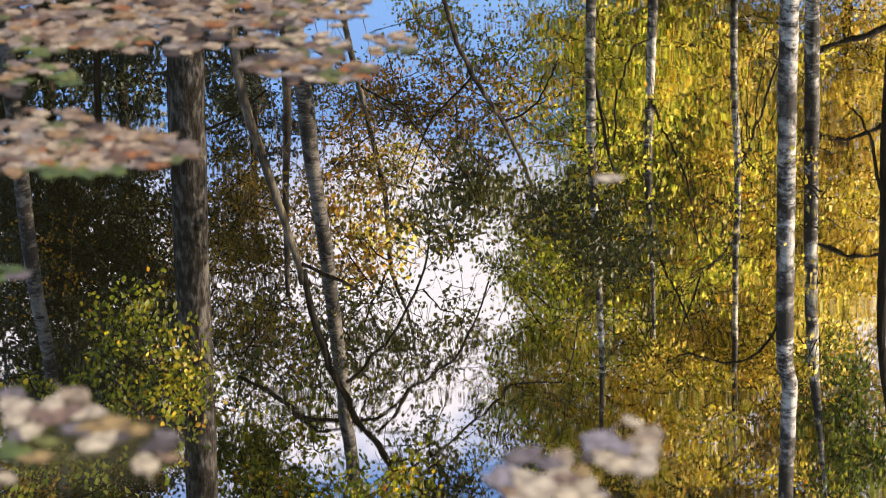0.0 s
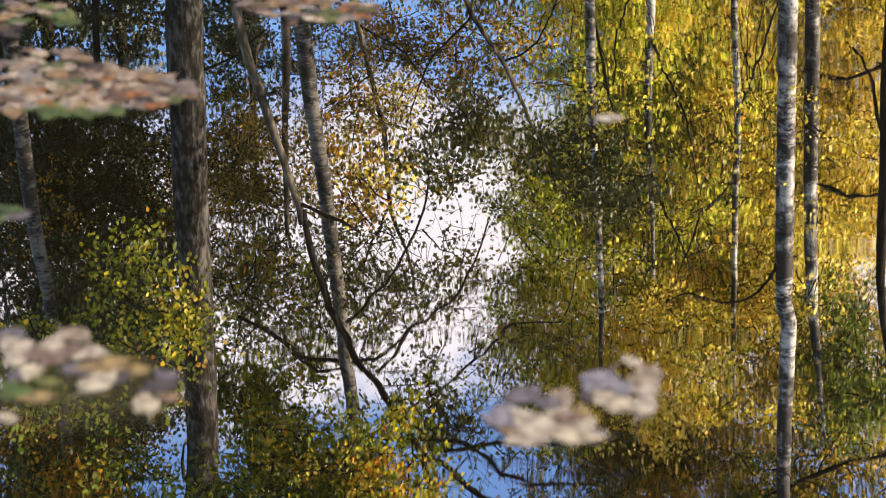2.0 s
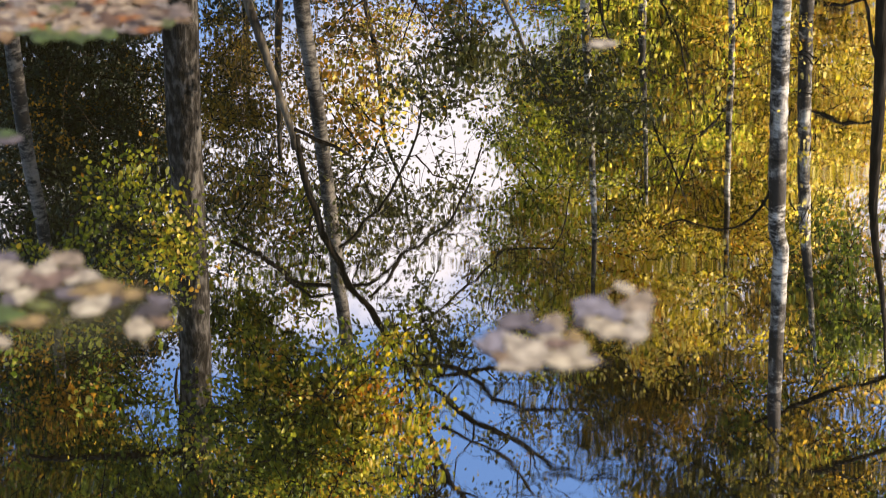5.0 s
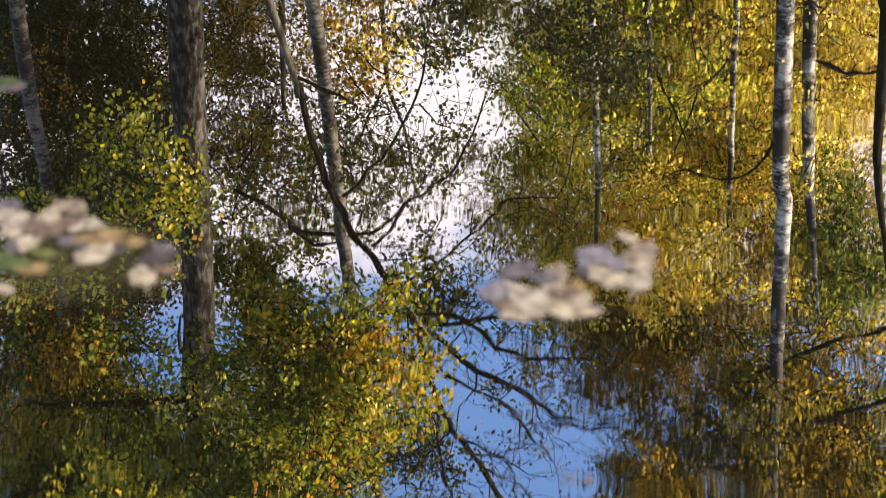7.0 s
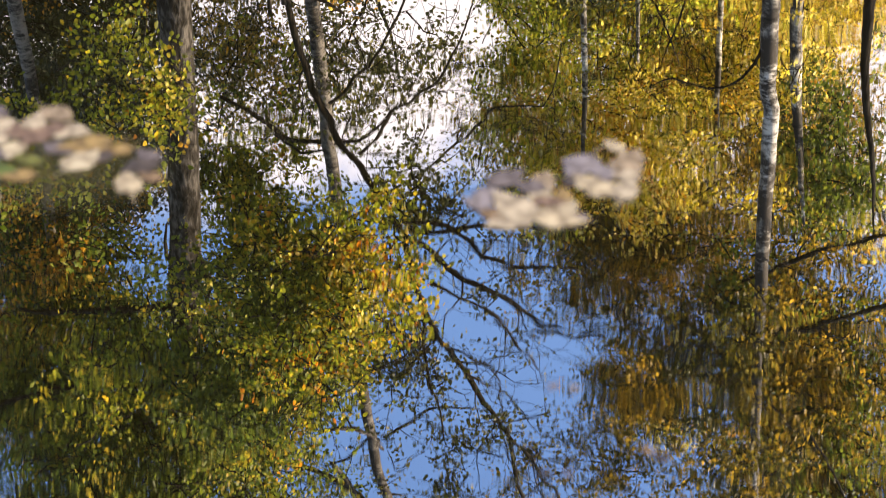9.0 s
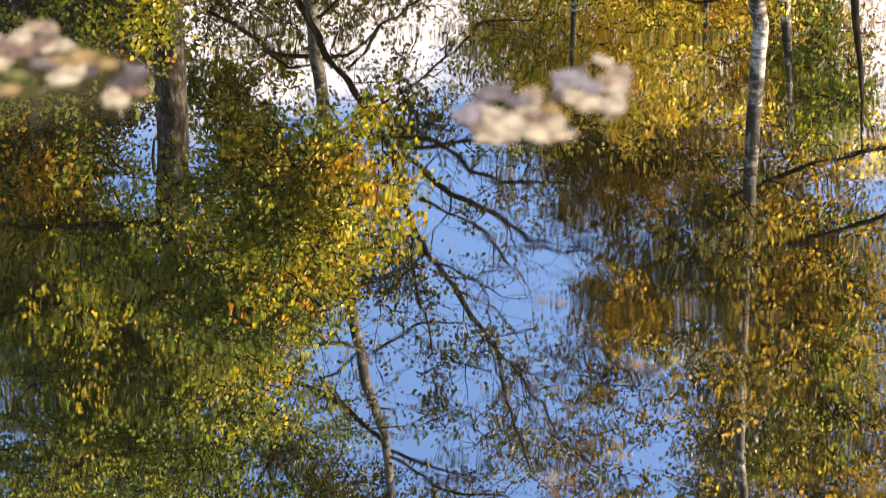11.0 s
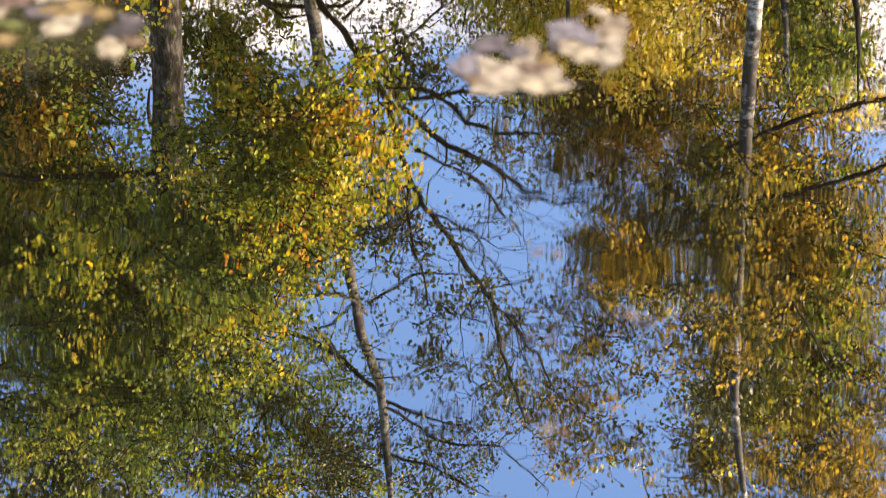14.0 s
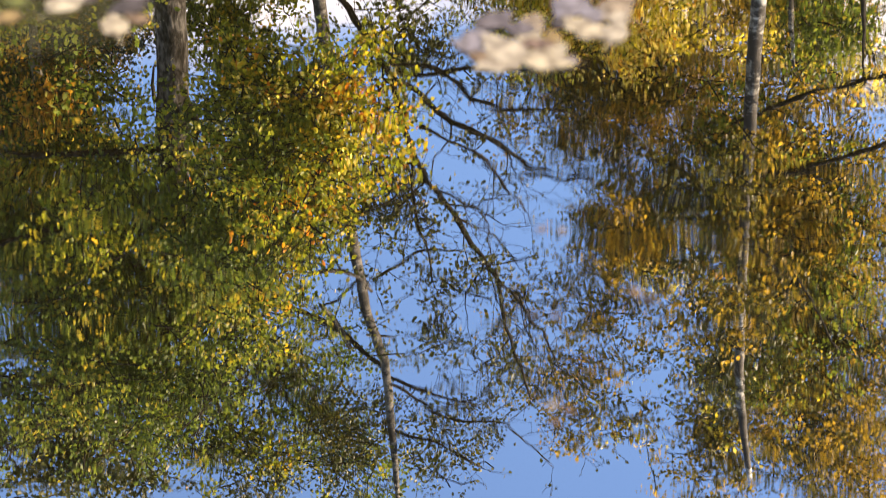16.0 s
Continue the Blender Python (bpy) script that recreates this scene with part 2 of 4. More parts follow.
def fallen_material(name, stops, steps="LINEAR"):
    m, nt, bsdf = material(name)
    info = nt.nodes.new("ShaderNodeObjectInfo")
    r = ramp(nt, stops, steps)
    nz = noise_node(nt, 3.2, 5)
    mx = nt.nodes.new("ShaderNodeMix"); mx.data_type = "RGBA"; mx.blend_type = "MULTIPLY"
    mx.inputs["Factor"].default_value = 0.8
    spots = ramp(nt, [(0.38, (0.22, 0.17, 0.13)), (0.5, (0.75, 0.72, 0.68)), (0.6, (1.2, 1.18, 1.12))])
    lk = nt.links.new
    lk(info.outputs["Random"], r.inputs[0]); lk(nz.outputs["Fac"], spots.inputs[0])
    lk(r.outputs[0], mx.inputs["A"]); lk(spots.outputs[0], mx.inputs["B"])
    lk(mx.outputs["Result"], bsdf.inputs["Base Color"])
    bsdf.inputs["Roughness"].default_value = 0.6
    return m


FALLEN = fallen_material("fallen_leaf", [(0.0, (0.2, 0.155, 0.11)), (0.16, (0.085, 0.05, 0.03)), (0.28, (0.26, 0.215, 0.155)), (0.38, (0.13, 0.105, 0.09)), (0.5, (0.03, 0.02, 0.015)), (0.58, (0.19, 0.125, 0.06)), (0.68, (0.19, 0.075, 0.02)), (0.73, (0.17, 0.155, 0.14)), (0.86, (0.3, 0.26, 0.19)), (0.93, (0.06, 0.075, 0.02))], "CONSTANT")
FALLEN_GREEN = fallen_material("green_fallen_leaf", [(0.0, (0.035, 0.06, 0.012)), (0.5, (0.065, 0.1, 0.02)), (1.0, (0.1, 0.11, 0.025))])
FALLEN_PALE = fallen_material("pale_fallen_leaf", [(0.0, (0.3, 0.27, 0.2)), (0.3, (0.29, 0.265, 0.21)), (0.55, (0.33, 0.305, 0.23)), (0.8, (0.2, 0.165, 0.12))], "CONSTANT")
FALLEN_DUSK = fallen_material("purple_brown_fallen_leaf", [(0.0, (0.095, 0.085, 0.095)), (0.3, (0.13, 0.09, 0.07)), (0.55, (0.15, 0.145, 0.17)), (0.8, (0.05, 0.042, 0.04))], "CONSTANT")
FALLEN_OCHRE = fallen_material("ochre_fallen_leaf", [(0.0, (0.2, 0.145, 0.06)), (0.4, (0.15, 0.105, 0.065)), (0.75, (0.23, 0.185, 0.1))], "CONSTANT")


def soil_material():
    m, nt, bsdf = material("leafy_soil")
    nz, big = noise_node(nt, 9, 6), noise_node(nt, 0.6, 3)
    r = ramp(nt, [(0.3, (0.03, 0.025, 0.012)), (0.5, (0.09, 0.08, 0.03)), (0.7, (0.2, 0.13, 0.05))])
    bump = nt.nodes.new("ShaderNodeBump"); bump.inputs["Distance"].default_value = 0.03
    add = nt.nodes.new("ShaderNodeMath"); add.operation = "MULTIPLY_ADD"
    add.inputs[1].default_value = 0.5
    half = nt.nodes.new("ShaderNodeMath"); half.operation = "MULTIPLY"; half.inputs[1].default_value = 0.5
    lk = nt.links.new
    lk(big.outputs["Fac"], half.inputs[0]); lk(nz.outputs["Fac"], add.inputs[0]); lk(half.outputs[0], add.inputs[2])
    lk(add.outputs[0], r.inputs[0]); lk(r.outputs[0], bsdf.inputs["Base Color"])
    lk(nz.outputs["Fac"], bump.inputs["Height"]); lk(bump.outputs[0], bsdf.inputs["Normal"])
    bsdf.inputs["Roughness"].default_value = 0.95
    return m


SOIL = soil_material()


# ---- mesh builders ----
def mesh_object(name, verts, faces, mat, parent=None, label="", smooth=True):
    me = bpy.data.meshes.new(name)
    me.from_pydata([tuple(v) for v in verts] if not isinstance(verts, np.ndarray) else verts.tolist(), [], faces if isinstance(faces, list) else faces.tolist())
    me.materials.append(mat)
    if smooth:
        me.shade_smooth()
    ob = new(name, me)
    if parent:
        ob.parent = parent
        ob.matrix_parent_inverse = parent.matrix_basis.inverted()
    if label:
        tagged(ob, label)
    return ob


def spline(points, step=0.25):
    """Smooth curve (Catmull-Rom) through points of x, y, z, radius."""
    p = np.array(points, float)
    p = np.vstack([2 * p[0] - p[1], p, 2 * p[-1] - p[-2]])
    out = []
    for i in range(1, len(p) - 2):
        n = max(2, int(np.linalg.norm(p[i + 1, :3] - p[i, :3]) / step))
        for k in range(n):
            u = k / n
            out.append(0.5 * (2 * p[i] + (p[i + 1] - p[i - 1]) * u + (2 * p[i - 1] - 5 * p[i] + 4 * p[i + 1] - p[i + 2]) * u * u + (3 * p[i] - p[i - 1] - 3 * p[i + 1] + p[i + 2]) * u ** 3))
    out.append(p[-2])
    out = np.array(out)
    out[:, 3] = np.maximum(out[:, 3], 0.0012)
    return out


def tube(curve, sides, rng, rough=0.0, verts=None, faces=None):
    """A tapering tube along a curve of x, y, z, radius; joins into verts, faces when given."""
    verts, faces = ([], []) if verts is None else (verts, faces)
    base = len(verts)
    tang = np.gradient(curve[:, :3], axis=0)
    tang /= np.linalg.norm(tang, axis=1)[:, None] + 1e-9
    ref = np.array((0.31, 0.95, 0.05))
    u = np.cross(tang, ref)
    bad = np.linalg.norm(u, axis=1) < 0.15
    u[bad] = np.cross(tang[bad], (1.0, 0.0, 0.2))
    u /= np.linalg.norm(u, axis=1)[:, None]
    w = np.cross(tang, u)
    ang = np.arange(sides) * 2 * math.pi / sides
    for c, uu, ww in zip(curve, u, w):
        r = c[3] * (1 + rough * rng.normal(size=sides))
        ring = c[:3] + (np.cos(ang) * r)[:, None] * uu + (np.sin(ang) * r)[:, None] * ww
        verts.extend(ring.tolist())
    for i in range(len(curve) - 1):
        for k in range(sides):
            a, b = base + i * sides + k, base + i * sides + (k + 1) % sides
            faces.append((a, b, b + sides, a + sides))
    faces.append(tuple(base + (len(curve) - 1) * sides + k for k in range(sides)))
    return verts, faces


def grow(curve, rng, depth, out, spread=0.9, ratio=0.42, gap=0.35, droop=0.1):
    """Side shoots along a limb, each a thin crooked curve, then shoots on the shoots."""
    seg = np.linalg.norm(np.diff(curve[:, :3], axis=0), axis=1)
    total = seg.sum()
    along = np.concatenate([[0], np.cumsum(seg)])
    pos = total * 0.12
    while pos < total * 0.98:
        i = min(np.searchsorted(along, pos), len(curve) - 1)
        start = curve[i]
        t = curve[min(i + 1, len(curve) - 1), :3] - curve[max(i - 1, 0), :3]
        t = t / (np.linalg.norm(t) + 1e-9)
        side = rng.normal(size=3)
        side -= t * side.dot(t)
        side /= np.linalg.norm(side) + 1e-9
        d = t * (1 - spread * 0.45) + side * spread
        d /= np.linalg.norm(d)
        length = ratio * total * rng.uniform(0.35, 1.15) * (1 - 0.45 * pos / total)
        n = max(4, int(length / 0.1))
        n = min(n, 14)
        p, pts, r0 = start[:3].copy(), [], min(start[3] * 0.45, 0.003 + 0.006 * length)
        for k in range(n + 1):
            pts.append((*p, r0 * (1 - 0.85 * k / n)))
            d = d + rng.normal(size=3) * 0.25 + np.array((0, 0, -droop * 0.3))
            d /= np.linalg.norm(d)
            p = p + d * length / n
        c = np.array(pts)
        c[:, 3] = np.maximum(c[:, 3], 0.0019)
        out.append(c)
        if depth > 1 and length > 0.25:
            grow(c, rng, depth - 1, out, spread, ratio * 1.05, gap * 0.55, droop)
        pos += gap * rng.uniform(0.6, 1.5)


LEAF = np.array([(0, 0, 0), (-0.36, 0.32, 0.10), (-0.3, 0.68, 0.06), (0, 1.0, -0.06), (0.3, 0.68, 0.06), (0.36, 0.32, 0.10)])
LEAF_FACES = np.array([(0, 5, 4), (0, 4, 3), (0, 3, 2), (0, 2, 1)])
LEAF_FAR = np.array([(0, 0, 0), (-0.36, 0.5, 0.08), (0, 1.0, -0.05), (0.36, 0.5, 0.08)])
LEAF_FAR_FACES = np.array([(0, 3, 2), (0, 2, 1)])


def leaves_mesh(name, points, sizes, rng, mat, parent, label="", hang=0.5):
    """Many small ovate leaves in one mesh, each turned its own way."""
    n = len(points)
    axis = rng.normal(size=(n, 3)) + np.array((0, 0, -hang))
    axis /= np.linalg.norm(axis, axis=1)[:, None]
    oth = rng.normal(size=(n, 3))
    oth -= axis * (oth * axis).sum(1)[:, None]
    oth /= np.linalg.norm(oth, axis=1)[:, None]
    nor = np.cross(oth, axis)
    far = points[:, 1].mean() > 13.5
    shape, shape_faces = (LEAF_FAR, LEAF_FAR_FACES) if far else (LEAF, LEAF_FACES)
    nv, nt3 = len(shape), len(shape_faces)
    L = shape[None] * sizes[:, None, None]
    v = points[:, None] + L[:, :, 0:1] * oth[:, None] + L[:, :, 1:2] * axis[:, None] + L[:, :, 2:3] * nor[:, None]
    f = shape_faces[None] + (np.arange(n) * nv)[:, None, None]
    me = bpy.data.meshes.new(name)
    nf = n * nt3
    me.vertices.add(n * nv); me.vertices.foreach_set("co", v.reshape(-1).astype(np.float32))
    me.loops.add(nf * 3); me.loops.foreach_set("vertex_index", f.reshape(-1).astype(np.int32))
    me.polygons.add(nf); me.polygons.foreach_set("loop_start", np.arange(0, nf * 3, 3, dtype=np.int32))
    me.update(calc_edges=True)
    me.materials.append(mat)
    ob = new(name, me)
    ob.parent = parent
    ob.matrix_parent_inverse = parent.matrix_basis.inverted()
    if label:
        tagged(ob, label)
    return ob


def spray_points(clumps, rng, per_twig=9, twig=0.2):
    """Leaf places on short twigs along drooping boughs that fill soft-edged clumps; returns places and twig curves."""
    pts, twigs = [], []
    for centre, radii, count in clumps:
        near = centre[1] < 13.5
        radii = np.array(radii)
        k = max(2, count // per_twig)
        m = max(3, k // 15)
        d = rng.normal(size=(m, 3))
        d /= np.linalg.norm(d, axis=1)[:, None]
        start = np.array(centre) + d * (rng.uniform(0, 1, m) ** 0.45)[:, None] * radii
        way = rng.normal(size=(m, 3)) * np.array((1.0, 0.6, 0.45)) + np.array((0, 0, 0.12))
        way /= np.linalg.norm(way, axis=1)[:, None]
        reach = np.clip(radii.mean() * 0.9, 0.22, 0.95) * rng.uniform(0.6, 1.5, m)
        fall = 0.3 * reach * rng.uniform(0.3, 1.3, m)

        def on_bough(i, u):
            p = start[i] + way[i] * (reach[i] * (u - 0.5))[:, None]
            p[:, 2] -= fall[i] * u * u
            return p
        pick, u = rng.integers(0, m, k), rng.uniform(0, 1, k)
        loose = 0.0046 * centre[1] * rng.uniform(0.4, 1.8, m)
        c = on_bough(pick, u) + rng.normal(size=(k, 3)) * loose[pick][:, None]
        out = way[pick] * 0.7 + rng.normal(size=(k, 3)) * np.array((0.8, 0.8, 0.6)) + np.array((0, 0, -0.45))
        out /= np.linalg.norm(out, axis=1)[:, None]
        length = twig * rng.uniform(0.5, 1.5, k)
        v = rng.uniform(0, 1, (k, per_twig))
        p = c[:, None] + out[:, None] * (v * length[:, None])[:, :, None] + rng.normal(size=(k, per_twig, 3)) * 0.03
        pts.append(p.reshape(-1, 3))
        for i in range(0, k, 3 if near else 7):
            twigs.append(np.array([(*c[i], 0.004), (*(c[i] + out[i] * length[i] * 0.5 + rng.normal(size=3) * 0.02), 0.003), (*(c[i] + out[i] * length[i]), 0.0018)]))
        for i in range(m):
            q = on_bough(np.full(6, i), np.linspace(0, 1, 6)) + rng.normal(size=(6, 3)) * 0.015
            twigs.append(np.column_stack([q, np.linspace(0.007, 0.0025, 6)]))
    return np.concatenate(pts), twigs


def tree(name, label, category, bark, trunk, limbs=(), crowns=(), seed=1, shoots=2, gap=0.35, twigbark=None, limb_leaves=None, leaf_size=0.05, group="", ratio=0.42, pale=()):
    """A tree: a trunk up from the ground, limbs with side shoots, and crowns of single leaves.
    trunk and limbs: x, y, z, radius; crowns: (material, leaf size, clumps)."""
    rng = np.random.default_rng(seed)
    twigbark = twigbark or DARKBARK
    trunk = [tuple(q) for q in trunk]
    x, y, z, r = trunk[0]
    lean = (np.array(trunk[1][:3]) - np.array(trunk[0][:3]))
    lean = lean / max(lean[2], 0.4) * 0.6
    foot = (x - lean[0] * z, y, 0.0, r * 1.25)
    root = new(name)
    root.matrix_basis = Matrix.Translation((foot[0], foot[1], 0.3))
    tagged(root, label, category, group)
    mid = ((foot[0] + x) / 2 + 0.02 * rng.normal(), y, z / 2, r * 1.1)
    curve = spline([foot, mid, *trunk], 0.18)
    v, f = tube(curve, 12, rng, 0.035)
    mesh_object("trunk", v, f, bark, root)
    shoots_out = []
    for limb in limbs:
        c = spline(limb, 0.12)
        jit = np.cumsum(rng.normal(size=(len(c), 3)) * 0.012, axis=0)
        c[:, :3] += jit - np.linspace(0, 1, len(c))[:, None] * jit[-1]
        v, f = tube(c, 7, rng, 0.06)
        bough = mesh_object("limb", v, f, twigbark if c[0][3] < 0.05 else bark, root)
        own = []
        if shoots:
            grow(c, rng, shoots, own, gap=gap, ratio=ratio)
        if own:
            ov, of = [], []
            for q in own:
                tube(q, 4 if q[0][3] > 0.004 else 3, rng, 0.0, ov, of)
            tagged(mesh_object("twigs", ov, of, twigbark, bough), kind="stuff")
            shoots_out += own
    # white bark on these limbs paints in the sunlight they catch
    for limb in pale:
        v, f = tube(spline(limb, 0.12), 7, rng, 0.05)
        mesh_object("limb", v, f, BIRCH, root, "limb with sunlight painted in as pale bark")
    tv, tf = [], []
    for mat, size, clumps in crowns:
        p, twigs = spray_points(clumps, rng)
        leaves_mesh("crown", p, size * rng.uniform(0.6, 1.2, len(p)), rng, mat, root)
        for c in twigs:
            tube(c, 3, rng, 0.0, tv, tf)
    if limb_leaves and shoots_out:
        mat, per = limb_leaves
        ends = []
        for c in shoots_out:
            if c[0][3] < 0.006:
                k = rng.poisson(per)
                idx = rng.integers(len(c) // 2, len(c), k)
                ends.append(c[idx, :3] + rng.normal(size=(k, 3)) * 0.02)
        p = np.concatenate(ends)
        leaves_mesh("crown", p, leaf_size * rng.uniform(0.5, 1.1, len(p)), rng, mat, root)
    if tv:
        tagged(mesh_object("twigs", tv, tf, twigbark, root), kind="stuff")
    return root


# ---- ground and water ----
def ground():
    n = 120
    g = np.linspace(-1, 1, n)
    xs = np.sign(g) * (np.abs(g) * 14 + np.abs(g) ** 6 * 1500)
    ys = xs + 4
    v = []
    for yy in ys:
        for xx in xs:
            edge = math.hypot(xx / 9.0, (yy - 4.2) / 3.9) - 1 + 0.06 * noise.noise(Vector((xx, yy, 0)) * 0.7)
            z = 0.35 * math.tanh(edge * 4) + (0.12 * noise.noise(Vector((xx, yy, 3)) * 0.5) if edge > 0.2 else 0) + max(0, edge) * 0.02
            v.append((xx, yy, min(z, 3.0) - 0.05 if edge > 0 else z - 0.05))
    f = [(j * n + i, j * n + i + 1, (j + 1) * n + i + 1, (j + 1) * n + i) for j in range(n - 1) for i in range(n - 1)]
    tagged(mesh_object("ground", v, f, SOIL), "leaf-strewn dark soil bank round the pond", "ground", kind="structure")


ground()
wv = [(10.5 * math.cos(a), 4.2 + 5.2 * math.sin(a), 0) for a in np.linspace(0, 2 * math.pi, 64, endpoint=False)]
tagged(mesh_object("water", wv, [tuple(range(64))], WATER, smooth=False), "still dark pond water mirroring autumn trees and sky", "water", kind="structure")

# ---- trees of the far shore ----
# thick old trunk with rough bark and a fork, low boughs reaching out over the water
tree("aspen_tree", "old aspen with a thick rough grey trunk on the far bank", "tree", BARK,
     [(-1.63, 12.00, 2.23, 0.1231), (-1.66, 12.00, 3.27, 0.1190), (-1.67, 12.00, 4.21, 0.1110), (-1.68, 12.00, 5.48, 0.1119), (-1.72, 12.00, 6.24, 0.1151), (-1.73, 12.00, 6.78, 0.0839), (-1.80, 12.00, 7.68, 0.0565)],
     [[(-1.74, 12.00, 6.05, 0.0240), (-1.83, 11.90, 5.89, 0.0160), (-1.79, 11.80, 5.55, 0.0080)],
      [(-1.65, 12.00, 5.86, 0.0445), (-1.53, 11.90, 6.08, 0.0324), (-1.42, 11.80, 6.15, 0.0202)],
      [(-1.75, 12.00, 6.36, 0.0289), (-2.07, 11.80, 6.30, 0.0286), (-2.45, 11.60, 6.13, 0.0242), (-2.81, 11.50, 6.04, 0.0160)],
      [(-1.71, 12.00, 6.98, 0.0254), (-2.01, 11.80, 6.90, 0.0209), (-2.38, 11.60, 6.81, 0.0248), (-3.08, 11.40, 6.87, 0.0207)],
      [(-1.64, 12.00, 2.92, 0.0129), (-1.32, 12.00, 2.82, 0.0092), (-1.13, 12.00, 2.61, 0.0055)],
      [(-1.68, 12.00, 4.55, 0.0174), (-1.68, 11.00, 4.28, 0.0125), (-1.71, 10.00, 3.61, 0.0081), (-1.98, 9.80, 3.44, 0.0048)],
      [(-1.68, 12.00, 6.09, 0.0204), (-1.20, 11.00, 5.81, 0.0152), (-0.69, 10.20, 5.15, 0.0105), (-0.16, 10.00, 4.58, 0.0050)]],
     [(LEAF_GREEN, 0.036, [((-1.63, 9.8, 3.51), (0.38, 0.31, 0.23), 430), ((-2.28, 9.8, 3.65), (0.32, 0.26, 0.19), 420), ((-1.82, 9.8, 3.3), (0.44, 0.35, 0.18), 240), ((-2.32, 9.8, 4.12), (0.26, 0.21, 0.16), 363), ((-1.6, 9.8, 4.9), (0.20, 0.16, 0.24), 80), ((-1.49, 9.8, 4.95), (0.20, 0.16, 0.18), 141), ((-1.43, 9.8, 3.58), (0.22, 0.18, 0.14), 222), ((-0.54, 9.7, 4.52), (0.26, 0.21, 0.23), 468), ((-0.74, 9.9, 5.08), (0.48, 0.38, 0.49), 890), ((-1.76, 10.4, 5.77), (0.44, 0.35, 0.41), 378), ((-1.81, 11, 6.43), (0.63, 0.50, 0.58), 959), ((-2.85, 12.7, 6.82), (0.40, 0.32, 0.59), 1135), ((-2.36, 12.7, 7.18), (0.49, 0.39, 0.49), 896), ((-1.74, 11.2, 7.48), (0.74, 0.60, 0.69), 941), ((-0.29, 9.7, 4.74), (0.30, 0.24, 0.27), 537)]),
      (LEAF_MIX, 0.035, [((-0.56, 10.2, 5.62), (0.39, 0.31, 0.39), 2023), ((-1.12, 10.6, 5.63), (0.29, 0.23, 0.49), 1272), ((-0.17, 10.2, 5.1), (0.21, 0.17, 0.37), 584), ((-0.87, 10.4, 6.12), (0.30, 0.24, 0.37), 939), ((-1.73, 9.9, 3.6), (0.42, 0.33, 0.26), 700), ((-0.8, 10, 4.98), (0.51, 0.41, 0.45), 4139), ((-0.61, 10, 5.02), (0.51, 0.41, 0.53), 5307), ((-1, 10.4, 4.83), (0.24, 0.20, 0.41), 1071), ((-0.26, 10, 4.5), (0.23, 0.19, 0.19), 697), ((-0.59, 12.8, 5.91), (0.47, 0.37, 0.22), 635)]),
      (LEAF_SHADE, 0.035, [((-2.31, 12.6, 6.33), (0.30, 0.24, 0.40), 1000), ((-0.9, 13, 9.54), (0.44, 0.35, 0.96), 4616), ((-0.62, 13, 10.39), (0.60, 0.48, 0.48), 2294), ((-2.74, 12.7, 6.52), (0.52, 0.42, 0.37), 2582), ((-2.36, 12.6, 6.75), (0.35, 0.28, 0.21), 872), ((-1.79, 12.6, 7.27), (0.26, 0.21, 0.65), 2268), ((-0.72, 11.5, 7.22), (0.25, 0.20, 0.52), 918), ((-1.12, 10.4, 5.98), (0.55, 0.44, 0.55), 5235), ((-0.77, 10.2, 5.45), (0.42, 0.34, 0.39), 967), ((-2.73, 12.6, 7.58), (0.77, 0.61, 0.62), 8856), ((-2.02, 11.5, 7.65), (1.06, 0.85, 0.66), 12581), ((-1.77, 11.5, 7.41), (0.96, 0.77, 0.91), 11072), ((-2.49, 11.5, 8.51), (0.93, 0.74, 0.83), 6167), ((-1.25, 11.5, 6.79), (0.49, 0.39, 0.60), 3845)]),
      (LEAF_GOLD, 0.03, [((-0.39, 9.7, 4.74), (0.30, 0.24, 0.27), 195), ((-0.71, 9.8, 4.7), (0.40, 0.32, 0.24), 196), ((-0.53, 9.6, 4.42), (0.13, 0.10, 0.11), 71), ((-1.01, 10, 4.9), (0.27, 0.22, 0.49), 211), ((-1.6, 9.7, 3.53), (0.42, 0.32, 0.2), 110)]),
      (LEAF_LIME, 0.038, [((-2.17, 10, 4.23), (0.26, 0.21, 0.23), 190), ((-2.01, 10.2, 4.73), (0.31, 0.25, 0.20), 150), ((-1.6, 10, 4.11), (0.23, 0.18, 0.19), 170)]),
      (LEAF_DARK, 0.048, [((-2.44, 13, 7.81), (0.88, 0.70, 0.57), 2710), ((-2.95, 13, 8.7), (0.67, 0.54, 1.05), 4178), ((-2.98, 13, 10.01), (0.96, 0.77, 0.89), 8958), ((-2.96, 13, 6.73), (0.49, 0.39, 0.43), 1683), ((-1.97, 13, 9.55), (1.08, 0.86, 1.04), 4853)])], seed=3)
